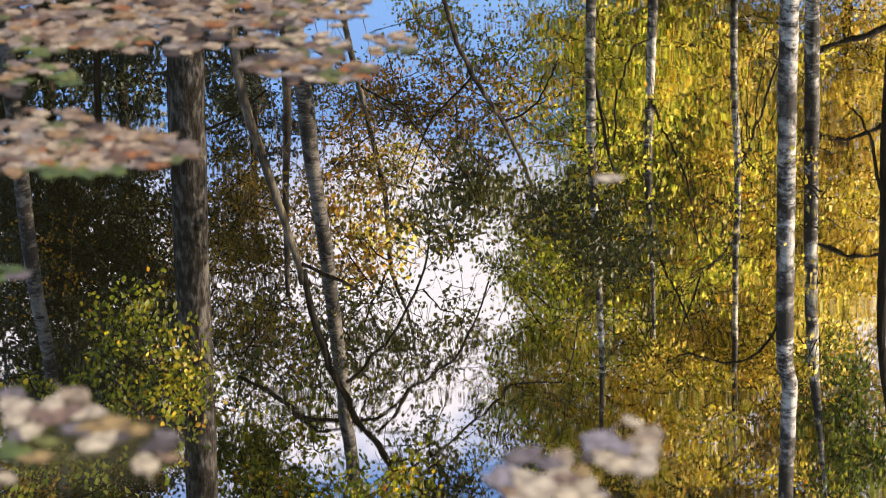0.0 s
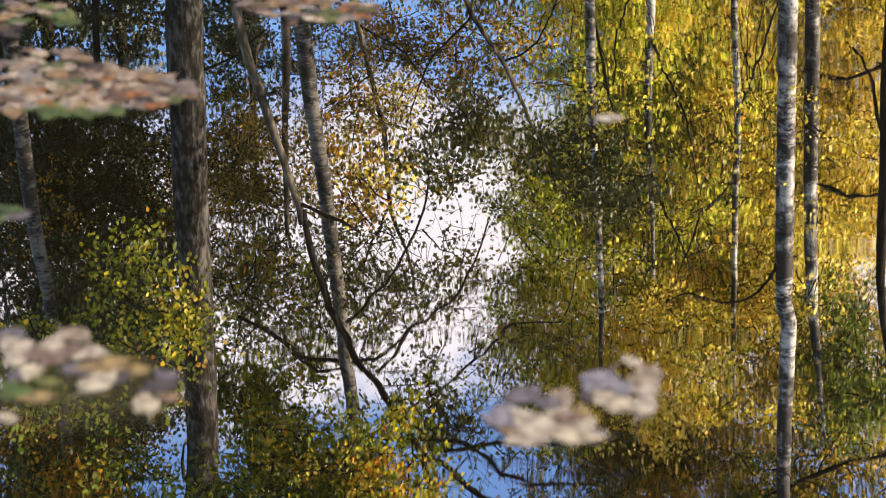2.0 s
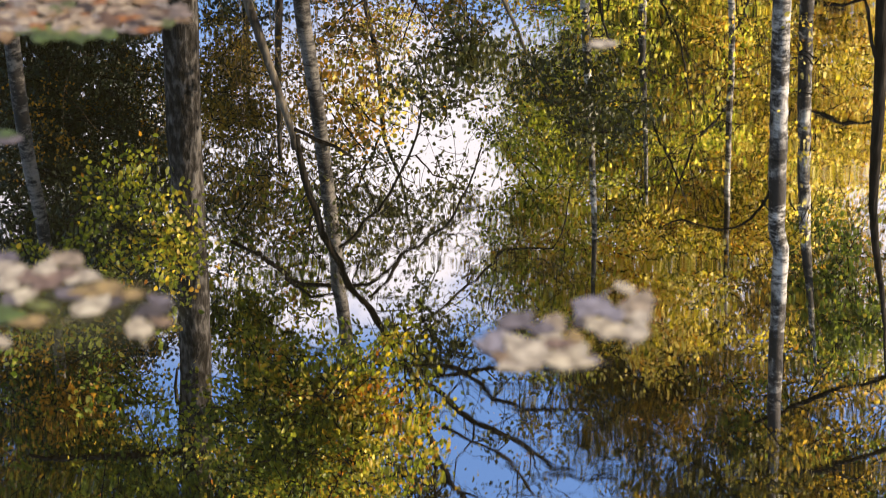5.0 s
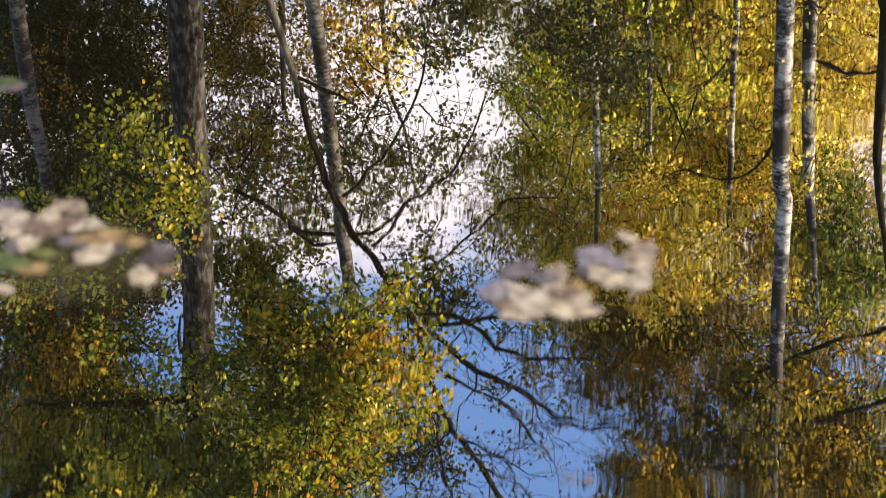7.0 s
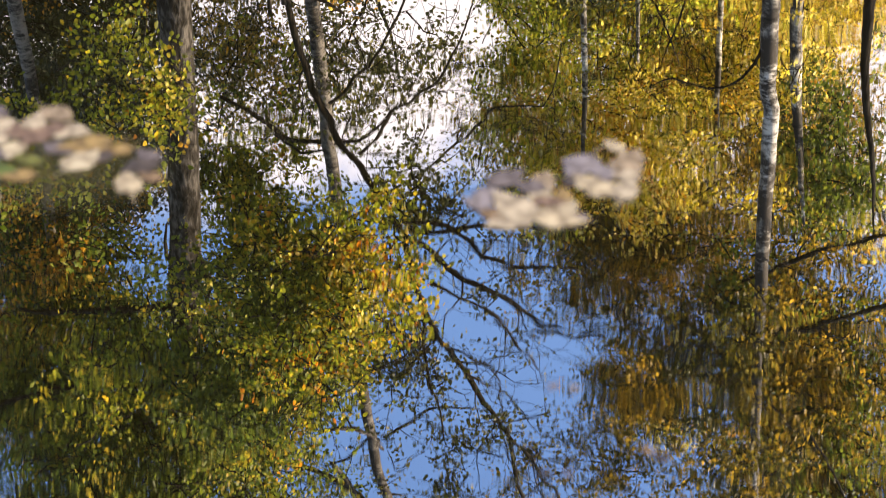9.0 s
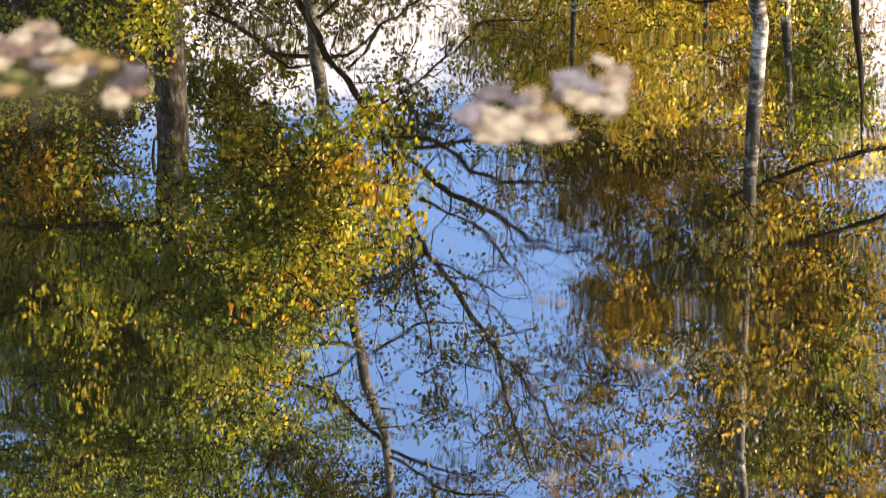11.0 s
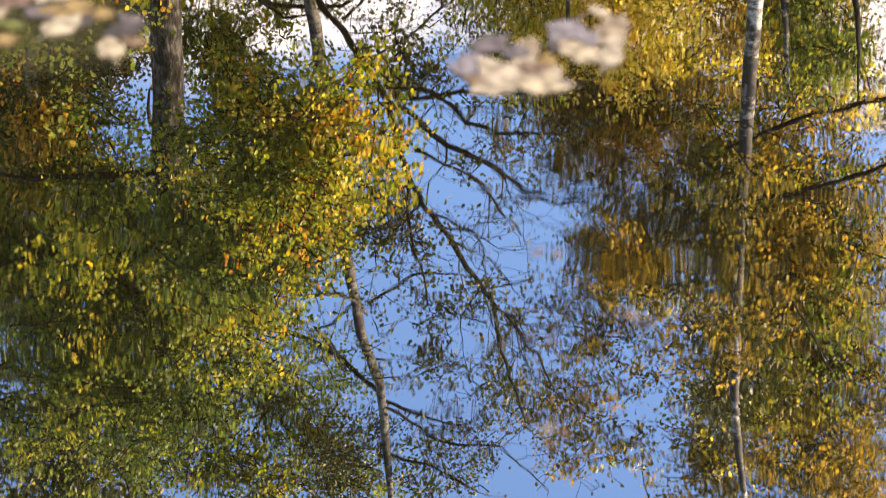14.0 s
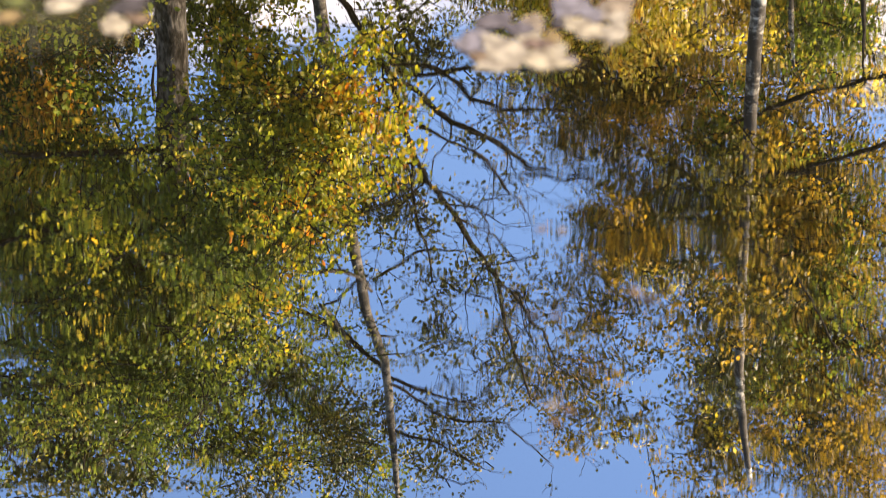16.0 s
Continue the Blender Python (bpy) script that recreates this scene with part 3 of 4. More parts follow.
# slender grey birch at the edge
tree("birch_tree", "slender grey birch among dark spruces", "tree", BIRCH_GREY,
     [(-2.98, 13.00, 3.46, 0.0569), (-2.97, 13.00, 3.97, 0.0556), (-2.94, 13.00, 4.60, 0.0523), (-2.89, 13.00, 5.10, 0.0467), (-2.86, 13.00, 6.38, 0.0442), (-2.87, 13.00, 7.48, 0.0413), (-2.85, 13.00, 7.59, 0.0368), (-2.88, 13.00, 8.46, 0.0238)],
     [[(-2.87, 13.00, 6.68, 0.0179), (-2.64, 13.00, 7.10, 0.0135), (-2.29, 13.00, 7.20, 0.0090)]],
     [(LEAF_RUST, 0.039, [((-3.53, 14, 8), (0.35, 0.28, 0.67), 3799), ((-3.2, 14.5, 7.63), (0.50, 0.40, 0.48), 3441), ((-3, 14, 6.76), (0.71, 0.57, 0.33), 4644), ((-3.44, 14, 8.67), (0.30, 0.24, 0.83), 3438), ((-3.08, 16, 5.67), (0.92, 0.73, 0.62), 600), ((-2.78, 12.2, 6.1), (0.29, 0.23, 0.55), 1168), ((1.75, 14, 8.51), (0.59, 0.47, 0.41), 1700), ((1.23, 14, 9.43), (0.56, 0.45, 0.72), 1200), ((1.65, 15, 8.01), (0.66, 0.53, 0.66), 2300), ((2.07, 15, 8.99), (0.63, 0.50, 0.68), 2300), ((1.04, 15, 7.84), (0.40, 0.32, 0.36), 500), ((1.46, 14, 9.83), (0.57, 0.45, 1.27), 1449), ((1.72, 14, 9.05), (0.40, 0.32, 0.57), 659), ((-3.42, 14, 6.69), (0.57, 0.45, 0.45), 4047), ((-3.03, 14, 6.98), (0.48, 0.38, 0.51), 4120)])], seed=5)
# leaning stem whose upper boughs spread bare against the sky
tree("leaning_alder", "leaning alder with tan bark and dark crooked boughs", "tree", ALDER,
     [(-1.22, 11.00, 1.92, 0.0271), (-1.17, 11.00, 2.34, 0.0288), (-1.08, 11.00, 2.66, 0.0263), (-1.01, 11.00, 2.91, 0.0251), (-0.89, 11.00, 3.34, 0.0212), (-0.86, 11.00, 3.51, 0.0184)],
     [[(-0.86, 11.00, 3.39, 0.0155), (-0.72, 11.00, 3.46, 0.0121), (-0.50, 11.00, 3.58, 0.0087)],
      [(-0.87, 11.00, 3.43, 0.0207), (-0.82, 11.00, 3.68, 0.0226), (-0.70, 11.00, 4.08, 0.0229), (-0.51, 11.00, 4.52, 0.0233), (-0.33, 10.80, 4.70, 0.0231), (-0.10, 10.50, 4.86, 0.0228)],
      [(-0.62, 11.00, 4.18, 0.0124), (-0.30, 11.00, 3.81, 0.0087), (-0.10, 11.00, 3.35, 0.0069), (-0.08, 11.00, 3.13, 0.0034)],
      [(-0.42, 11.00, 4.56, 0.0126), (-0.20, 11.00, 4.28, 0.0107), (0.05, 11.00, 4.04, 0.0088), (0.28, 11.00, 3.50, 0.0052)],
      [(-0.31, 11.00, 4.85, 0.0109), (0.12, 11.00, 4.56, 0.0090), (0.44, 11.00, 4.23, 0.0089), (0.74, 11.00, 4.19, 0.0053), (0.83, 11.00, 3.76, 0.0035)],
      [(-0.14, 10.50, 4.80, 0.0175), (-0.00, 10.40, 5.23, 0.0180), (0.23, 10.40, 5.73, 0.0195), (0.42, 10.40, 6.06, 0.0175), (0.57, 10.40, 6.33, 0.0140), (0.89, 10.40, 6.78, 0.0100), (1.02, 10.40, 7.10, 0.0050)],
      [(-0.09, 10.40, 4.80, 0.0191), (0.07, 10.40, 4.96, 0.0192), (0.25, 10.40, 5.12, 0.0194), (0.50, 10.40, 5.22, 0.0177), (0.76, 10.40, 5.42, 0.0143), (0.97, 10.40, 5.47, 0.0126), (1.15, 10.40, 5.45, 0.0072)],
      [(0.04, 10.40, 5.11, 0.0123), (0.22, 10.40, 5.23, 0.0106), (0.51, 10.40, 5.43, 0.0125), (0.58, 10.40, 5.57, 0.0108), (0.74, 10.40, 5.79, 0.0055)],
      [(-0.13, 10.20, 4.58, 0.0136), (0.14, 10.20, 4.64, 0.0136), (0.35, 10.20, 4.81, 0.0120), (0.66, 10.20, 4.87, 0.0103), (0.97, 10.20, 4.93, 0.0086)],
      [(-0.10, 10.30, 4.65, 0.0137), (0.17, 10.30, 4.69, 0.0137), (0.34, 10.30, 4.64, 0.0137), (0.61, 10.30, 4.68, 0.0137), (0.96, 10.30, 4.70, 0.0103)],
      [(0.56, 10.40, 6.25, 0.0130), (0.68, 10.40, 6.82, 0.0114), (0.83, 10.40, 7.32, 0.0078)],
      [(-0.00, 10.40, 5.23, 0.0106), (0.03, 10.30, 5.68, 0.0090), (0.14, 10.20, 6.18, 0.0055)]],
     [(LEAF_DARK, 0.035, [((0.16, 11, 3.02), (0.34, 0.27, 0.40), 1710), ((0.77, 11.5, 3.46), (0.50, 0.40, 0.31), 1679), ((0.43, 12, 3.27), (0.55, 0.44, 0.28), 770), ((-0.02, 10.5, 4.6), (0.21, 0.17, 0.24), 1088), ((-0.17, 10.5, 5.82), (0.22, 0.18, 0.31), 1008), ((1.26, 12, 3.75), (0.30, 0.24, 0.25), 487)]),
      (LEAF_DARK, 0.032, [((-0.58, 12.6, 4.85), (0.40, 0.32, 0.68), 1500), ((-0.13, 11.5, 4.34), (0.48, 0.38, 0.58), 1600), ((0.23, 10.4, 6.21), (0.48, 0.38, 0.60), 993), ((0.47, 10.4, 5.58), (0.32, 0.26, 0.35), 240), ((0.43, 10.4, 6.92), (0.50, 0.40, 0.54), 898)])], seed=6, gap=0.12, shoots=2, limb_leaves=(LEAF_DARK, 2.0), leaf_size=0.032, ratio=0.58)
# main ringed birch of the middle
tree("ringed_birch", "grey birch with dark rings and bare crooked boughs", "tree", BIRCH_GREY,
     [(-0.93, 12.00, 2.23, 0.0540), (-0.88, 12.00, 2.73, 0.0547), (-0.85, 12.00, 3.11, 0.0515), (-0.79, 12.00, 3.59, 0.0485), (-0.74, 12.00, 4.13, 0.0474), (-0.69, 12.00, 4.68, 0.0483), (-0.62, 12.00, 5.48, 0.0457), (-0.59, 12.00, 5.54, 0.0438), (-0.52, 12.00, 6.47, 0.0453), (-0.44, 12.00, 7.18, 0.0423), (-0.34, 12.00, 7.82, 0.0391), (-0.21, 12.00, 8.34, 0.0355), (-0.15, 12.00, 8.92, 0.0318), (-0.09, 12.00, 9.91, 0.0189)],
     [[(-0.69, 12.00, 4.96, 0.0175), (-0.92, 12.00, 4.94, 0.0214), (-1.15, 12.00, 4.81, 0.0175), (-1.39, 12.00, 4.66, 0.0136)],
      [(-0.67, 12.00, 5.03, 0.0137), (-0.84, 12.00, 5.07, 0.0117), (-1.07, 12.00, 4.87, 0.0097)],
      [(-0.64, 12.00, 4.96, 0.0156), (-0.45, 12.00, 4.94, 0.0136), (-0.22, 12.00, 4.78, 0.0077)],
      [(-0.20, 12.00, 8.42, 0.0178), (-0.51, 12.00, 8.07, 0.0197), (-0.81, 12.00, 7.84, 0.0196), (-1.15, 12.00, 7.68, 0.0130)],
      [(-0.16, 12.00, 8.51, 0.0156), (0.15, 12.00, 8.68, 0.0135), (0.56, 12.00, 8.79, 0.0090)],
      [(-0.31, 12.00, 7.56, 0.0129), (0.05, 12.00, 7.29, 0.0106), (0.43, 12.00, 7.23, 0.0064)],
      [(-0.33, 12.00, 7.51, 0.0107), (-0.55, 12.00, 7.67, 0.0108), (-0.74, 12.00, 7.78, 0.0065)],
      [(-0.14, 12.00, 9.04, 0.0137), (0.25, 12.00, 9.22, 0.0115), (0.58, 12.00, 9.46, 0.0070)], [(-0.16, 12.00, 8.57, 0.0134), (0.29, 12.00, 8.92, 0.0114), (0.79, 12.00, 9.03, 0.0091), (1.18, 12.00, 9.46, 0.0047)]],
     [(LEAF_MIX, 0.039, [((-1.07, 13, 5.52), (0.55, 0.44, 0.68), 1800), ((-1.3, 12.8, 6.19), (0.30, 0.24, 0.55), 2042), ((-1.35, 12, 9.29), (0.65, 0.52, 0.62), 1733), ((-1.44, 12.8, 5.84), (0.42, 0.34, 0.44), 1634)]),
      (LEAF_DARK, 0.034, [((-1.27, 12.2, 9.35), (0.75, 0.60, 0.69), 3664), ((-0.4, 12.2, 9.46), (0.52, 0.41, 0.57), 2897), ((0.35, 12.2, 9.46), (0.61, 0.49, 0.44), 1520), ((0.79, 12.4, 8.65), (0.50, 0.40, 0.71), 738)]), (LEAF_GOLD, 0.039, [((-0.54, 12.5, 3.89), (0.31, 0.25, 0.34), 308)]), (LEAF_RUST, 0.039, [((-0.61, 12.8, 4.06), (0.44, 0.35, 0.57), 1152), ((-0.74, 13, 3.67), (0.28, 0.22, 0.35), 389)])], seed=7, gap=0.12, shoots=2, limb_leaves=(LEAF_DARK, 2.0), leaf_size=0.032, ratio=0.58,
     pale=[[(-0.30, 12.00, 7.65, 0.0129), (-0.51, 11.90, 7.38, 0.0191), (-0.74, 11.80, 7.33, 0.0127)], [(-0.35, 12.10, 8.14, 0.0133), (-0.13, 12.10, 8.17, 0.0089)], [(-0.47, 12.00, 8.18, 0.0198), (-0.60, 12.00, 7.90, 0.0218), (-0.69, 11.90, 7.66, 0.0129)]])
# thin stems in the middle distance
tree("young_birch", "thin dark young birch stem with orange leaves", "tree", ALDER,
     [(-0.79, 15.00, 2.98, 0.0246), (-0.61, 15.00, 3.88, 0.0228), (-0.47, 15.00, 4.56, 0.0208), (-0.43, 15.00, 5.22, 0.0188), (-0.30, 15.00, 5.59, 0.0119), (-0.21, 15.00, 6.06, 0.0072)],
     [[(-0.44, 15.00, 5.17, 0.0117), (-0.59, 15.00, 5.53, 0.0095), (-0.78, 15.00, 5.96, 0.0048)], [(-0.65, 15.00, 3.59, 0.0113), (-0.29, 15.00, 3.83, 0.0091), (0.03, 15.00, 4.32, 0.0046)], [(-0.57, 15.00, 4.02, 0.0091), (-0.84, 15.00, 4.22, 0.0069), (-1.03, 15.00, 4.46, 0.0046)]],
     [(LEAF_RUST, 0.039, [((-0.21, 16, 4.34), (0.63, 0.51, 0.52), 3561), ((0.34, 17, 4.54), (0.57, 0.45, 0.66), 2536)]), (LEAF_GOLD, 0.039, [((-0.44, 15, 4.81), (0.42, 0.33, 0.61), 1351)])], seed=10, gap=0.14, ratio=0.6)
tree("young_birch", "thin dark young birch stem bent aside", "tree", ALDER,
     [(0.03, 15.00, 2.98, 0.0201), (0.23, 15.00, 3.50, 0.0203), (0.48, 15.00, 3.90, 0.0205), (0.61, 15.00, 4.17, 0.0160), (0.81, 15.00, 4.61, 0.0116), (1.01, 15.00, 4.92, 0.0070)],
     [[(0.23, 15.00, 3.50, 0.0113), (-0.06, 15.00, 3.88, 0.0091), (-0.30, 15.00, 4.46, 0.0046)], [(0.48, 15.00, 3.90, 0.0114), (0.75, 15.00, 3.73, 0.0091), (0.92, 15.00, 3.36, 0.0045)]], [(LEAF_MIX, 0.039, [((0.51, 15, 5.96), (0.34, 0.27, 0.80), 1392), ((0.08, 17, 3.79), (0.51, 0.41, 0.43), 1496), ((0.74, 17, 4.11), (0.41, 0.33, 0.65), 1818)])], seed=11, gap=0.14, ratio=0.6)
# bright birches
tree("white_birch", "tall white birch with black bands and golden leaves", "tree", BIRCH,
     [(2.17, 12.00, 1.87, 0.0614), (2.21, 12.00, 2.76, 0.0628), (2.27, 12.00, 3.75, 0.0608), (2.32, 12.00, 4.55, 0.0584), (2.36, 12.00, 4.70, 0.0568), (2.39, 12.00, 5.45, 0.0523), (2.44, 12.00, 6.30, 0.0456), (2.44, 12.00, 6.25, 0.0414), (2.50, 12.00, 7.27, 0.0366), (2.61, 12.00, 8.60, 0.0363), (2.79, 12.00, 9.56, 0.0237)],
     [[(2.40, 12.00, 6.54, 0.0167), (2.81, 12.00, 6.44, 0.0188), (3.13, 12.00, 6.36, 0.0210), (3.53, 12.00, 6.23, 0.0168)],
      [(2.28, 12.00, 6.10, 0.0123), (2.67, 12.00, 5.93, 0.0185), (2.98, 12.00, 5.78, 0.0184), (3.44, 12.00, 5.61, 0.0185)],
      [(2.28, 12.00, 4.21, 0.0116), (2.05, 12.00, 4.55, 0.0097), (1.67, 12.00, 4.46, 0.0077), (1.52, 12.00, 4.55, 0.0039)],
      [(2.49, 12.00, 7.16, 0.0129), (2.92, 12.00, 7.47, 0.0109), (3.35, 12.00, 8.13, 0.0067)]],
     [(LEAF_GOLD, 0.039, [((2.39, 13, 7.32), (0.59, 0.47, 0.67), 650), ((2.16, 13.5, 6.23), (0.90, 0.72, 0.47), 1300), ((3.2, 13.5, 6.32), (0.55, 0.44, 0.43), 450), ((2.6, 13, 10.02), (0.55, 0.44, 1.02), 400), ((2.07, 13, 7.83), (0.41, 0.33, 0.69), 829), ((1.96, 13, 10.16), (0.45, 0.36, 0.61), 140)]),
      (LEAF_OLIVE, 0.039, [((2.44, 13.2, 7.57), (0.69, 0.56, 0.74), 4227), ((2.65, 13.2, 10.33), (0.56, 0.45, 1.04), 4380), ((2.33, 11.2, 6.83), (0.24, 0.19, 1.17), 1956), ((3.48, 13.4, 9.84), (0.77, 0.61, 1.09), 4534), ((1.64, 12.5, 7.52), (0.40, 0.32, 0.44), 1633), ((1.65, 12.5, 8.26), (0.41, 0.33, 0.52), 1215), ((1.23, 13, 9.45), (0.34, 0.27, 0.64), 600), ((1.36, 13, 10.1), (0.45, 0.36, 0.54), 648), ((3.18, 13, 7.53), (0.69, 0.55, 0.86), 8307), ((1.88, 13, 9.64), (0.30, 0.24, 0.78), 756)])], seed=12, gap=0.14, ratio=0.6)
tree("white_birch", "white birch trunk with dark bands among yellow leaves", "tree", BIRCH_DARK,
     [(2.45, 12.70, 2.06, 0.0517), (2.51, 12.70, 3.01, 0.0509), (2.57, 12.70, 3.94, 0.0482), (2.66, 12.70, 4.90, 0.0413), (2.84, 12.70, 6.05, 0.0100)],
     [[(2.49, 12.70, 2.57, 0.0155), (2.71, 12.70, 2.51, 0.0174), (3.00, 12.70, 2.38, 0.0175)], [(2.47, 12.70, 3.13, 0.0118), (2.77, 12.70, 3.22, 0.0178), (2.99, 12.70, 3.10, 0.0218)], [(2.55, 12.70, 3.94, 0.0141), (2.84, 12.70, 4.06, 0.0182), (3.11, 12.70, 4.02, 0.0183)]],
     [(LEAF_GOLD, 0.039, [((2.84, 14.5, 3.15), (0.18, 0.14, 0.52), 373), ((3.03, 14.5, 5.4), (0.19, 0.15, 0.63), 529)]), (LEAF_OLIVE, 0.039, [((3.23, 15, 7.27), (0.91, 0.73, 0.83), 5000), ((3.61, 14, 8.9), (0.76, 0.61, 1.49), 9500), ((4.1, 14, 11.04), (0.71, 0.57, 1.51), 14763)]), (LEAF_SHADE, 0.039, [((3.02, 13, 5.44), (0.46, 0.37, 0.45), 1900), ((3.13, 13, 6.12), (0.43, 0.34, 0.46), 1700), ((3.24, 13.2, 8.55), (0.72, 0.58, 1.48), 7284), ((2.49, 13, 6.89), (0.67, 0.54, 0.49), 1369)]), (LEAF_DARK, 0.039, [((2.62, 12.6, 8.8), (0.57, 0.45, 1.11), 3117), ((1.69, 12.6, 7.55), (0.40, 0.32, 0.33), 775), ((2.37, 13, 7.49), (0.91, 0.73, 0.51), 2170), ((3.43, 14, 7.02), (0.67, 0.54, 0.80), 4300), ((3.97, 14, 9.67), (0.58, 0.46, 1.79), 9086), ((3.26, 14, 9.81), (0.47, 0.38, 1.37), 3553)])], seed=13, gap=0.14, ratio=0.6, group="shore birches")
tree("white_birch", "slim white birch with dark bands on the shore", "tree", BIRCH_DARK,
     [(1.08, 14.00, 2.43, 0.0396), (1.10, 14.00, 3.30, 0.0382), (1.13, 14.00, 3.88, 0.0344), (1.19, 14.00, 4.63, 0.0285), (1.26, 14.00, 5.56, 0.0225), (1.27, 14.00, 6.37, 0.0138)],
     [[(1.12, 14.00, 3.12, 0.0106), (1.24, 14.00, 3.70, 0.0107), (1.41, 14.00, 4.25, 0.0087)]],
     [(LEAF_LIME, 0.036, [((1.11, 13.4, 3.45), (0.11, 0.08, 0.16), 70), ((1.05, 13.4, 3.71), (0.11, 0.09, 0.16), 60), ((1.49, 13.4, 3.32), (0.11, 0.08, 0.16), 90), ((1.48, 13.4, 3.66), (0.11, 0.09, 0.16), 90), ((1.54, 13.4, 4.01), (0.11, 0.09, 0.17), 90), ((2.09, 13.4, 3.32), (0.11, 0.08, 0.16), 70), ((2.16, 13.4, 3.66), (0.11, 0.09, 0.16), 80), ((2.12, 13.4, 4.06), (0.11, 0.09, 0.17), 90)]), (LEAF_GOLD, 0.036, [((2.42, 12.2, 3.04), (0.10, 0.08, 0.15), 60), ((2.48, 12.2, 3.36), (0.10, 0.08, 0.15), 70), ((2.43, 12.2, 3.72), (0.10, 0.08, 0.15), 70), ((2.01, 12.2, 3.89), (0.10, 0.08, 0.15), 80), ((2.52, 12.2, 4.1), (0.10, 0.08, 0.15), 70), ((2.59, 12.2, 4.48), (0.10, 0.08, 0.16), 80)]),
      (LEAF_LIME, 0.039, [((1.48, 16, 4.08), (0.58, 0.47, 0.88), 5573), ((1.02, 14.5, 6.49), (0.57, 0.46, 0.70), 4053), ((1.97, 15.5, 5.45), (0.59, 0.47, 0.59), 2277), ((0.88, 15, 5.74), (0.38, 0.31, 0.79), 3546)]), (LEAF_GOLD, 0.039, [((1.03, 14.6, 6.66), (0.57, 0.46, 0.71), 2584), ((1.73, 14.5, 6.55), (0.62, 0.50, 0.77), 8360)])], seed=14, gap=0.14, ratio=0.6, group="shore birches")
tree("white_birch", "slim pale birch in yellow foliage", "tree", BIRCH_DARK,
     [(1.60, 14.60, 2.60, 0.0392), (1.61, 14.60, 3.46, 0.0355), (1.62, 14.60, 4.16, 0.0315), (1.67, 14.60, 4.74, 0.0228), (1.74, 14.60, 5.65, 0.0117)], [[(1.59, 14.60, 3.04, 0.0110), (1.31, 13.74, 3.08, 0.0083), (1.26, 13.74, 3.64, 0.0063)], [(1.61, 14.60, 3.59, 0.0111), (1.79, 13.74, 3.82, 0.0085), (1.96, 13.74, 4.52, 0.0043)], [(1.67, 14.60, 4.74, 0.0114), (1.79, 13.74, 4.85, 0.0087), (1.95, 13.74, 5.23, 0.0044)]],
     [(LEAF_LIME, 0.039, [((1.81, 16.4, 4.27), (0.25, 0.20, 1.01), 1370), ((2.36, 19, 5.87), (0.94, 0.75, 1.39), 20981), ((1.39, 18, 6.57), (0.68, 0.54, 0.74), 7974), ((0.85, 18, 6.26), (0.45, 0.36, 0.79), 4252)])], seed=15, gap=0.14, ratio=0.6, group="shore birches")
tree("white_birch", "slim pale birch hidden by golden leaves", "tree", BIRCH_DARK,
     [(2.26, 14.90, 2.68, 0.0290), (2.31, 14.90, 3.56, 0.0296), (2.38, 14.90, 4.28, 0.0277), (2.42, 14.90, 5.28, 0.0260), (2.47, 14.90, 6.22, 0.0218), (2.51, 14.90, 6.88, 0.0123)], [[(2.38, 14.90, 4.28, 0.0115), (2.28, 13.33, 3.24, 0.0103), (2.39, 13.33, 2.77, 0.0061)], [(2.39, 14.90, 4.88, 0.0117), (1.91, 13.33, 4.57, 0.0085), (1.76, 13.33, 5.03, 0.0042)]],
     [(LEAF_GOLD, 0.039, [((2.86, 18.3, 5), (0.34, 0.27, 1.44), 3601), ((3.02, 18.5, 7.3), (1.01, 0.80, 1.13), 21942), ((4.12, 19, 7.1), (0.92, 0.74, 0.9), 13000)])], seed=16, gap=0.14, ratio=0.6, group="shore birches")
tree("dark_alder", "dark alder trunk at the edge of the birches", "tree", DARKBARK,
     [(2.86, 12.00, 2.76, 0.0410), (2.92, 12.00, 3.63, 0.0420), (2.97, 12.00, 4.46, 0.0300), (3.12, 12.00, 5.2, 0.0160), (3.18, 12.00, 5.7, 0.0040)],
     [[(2.92, 12.00, 3.63, 0.0134), (2.76, 12.00, 2.96, 0.0112), (2.59, 12.00, 2.69, 0.0056)]], [], seed=17)
tree("alder_tree", "thin pale alder stem among spruces", "tree", ALDER,
     [(-1.17, 14.00, 2.86, 0.0315), (-1.17, 14.00, 3.56, 0.0320), (-1.20, 14.00, 4.07, 0.0259), (-1.21, 14.00, 4.97, 0.0177)], [], [], seed=18)
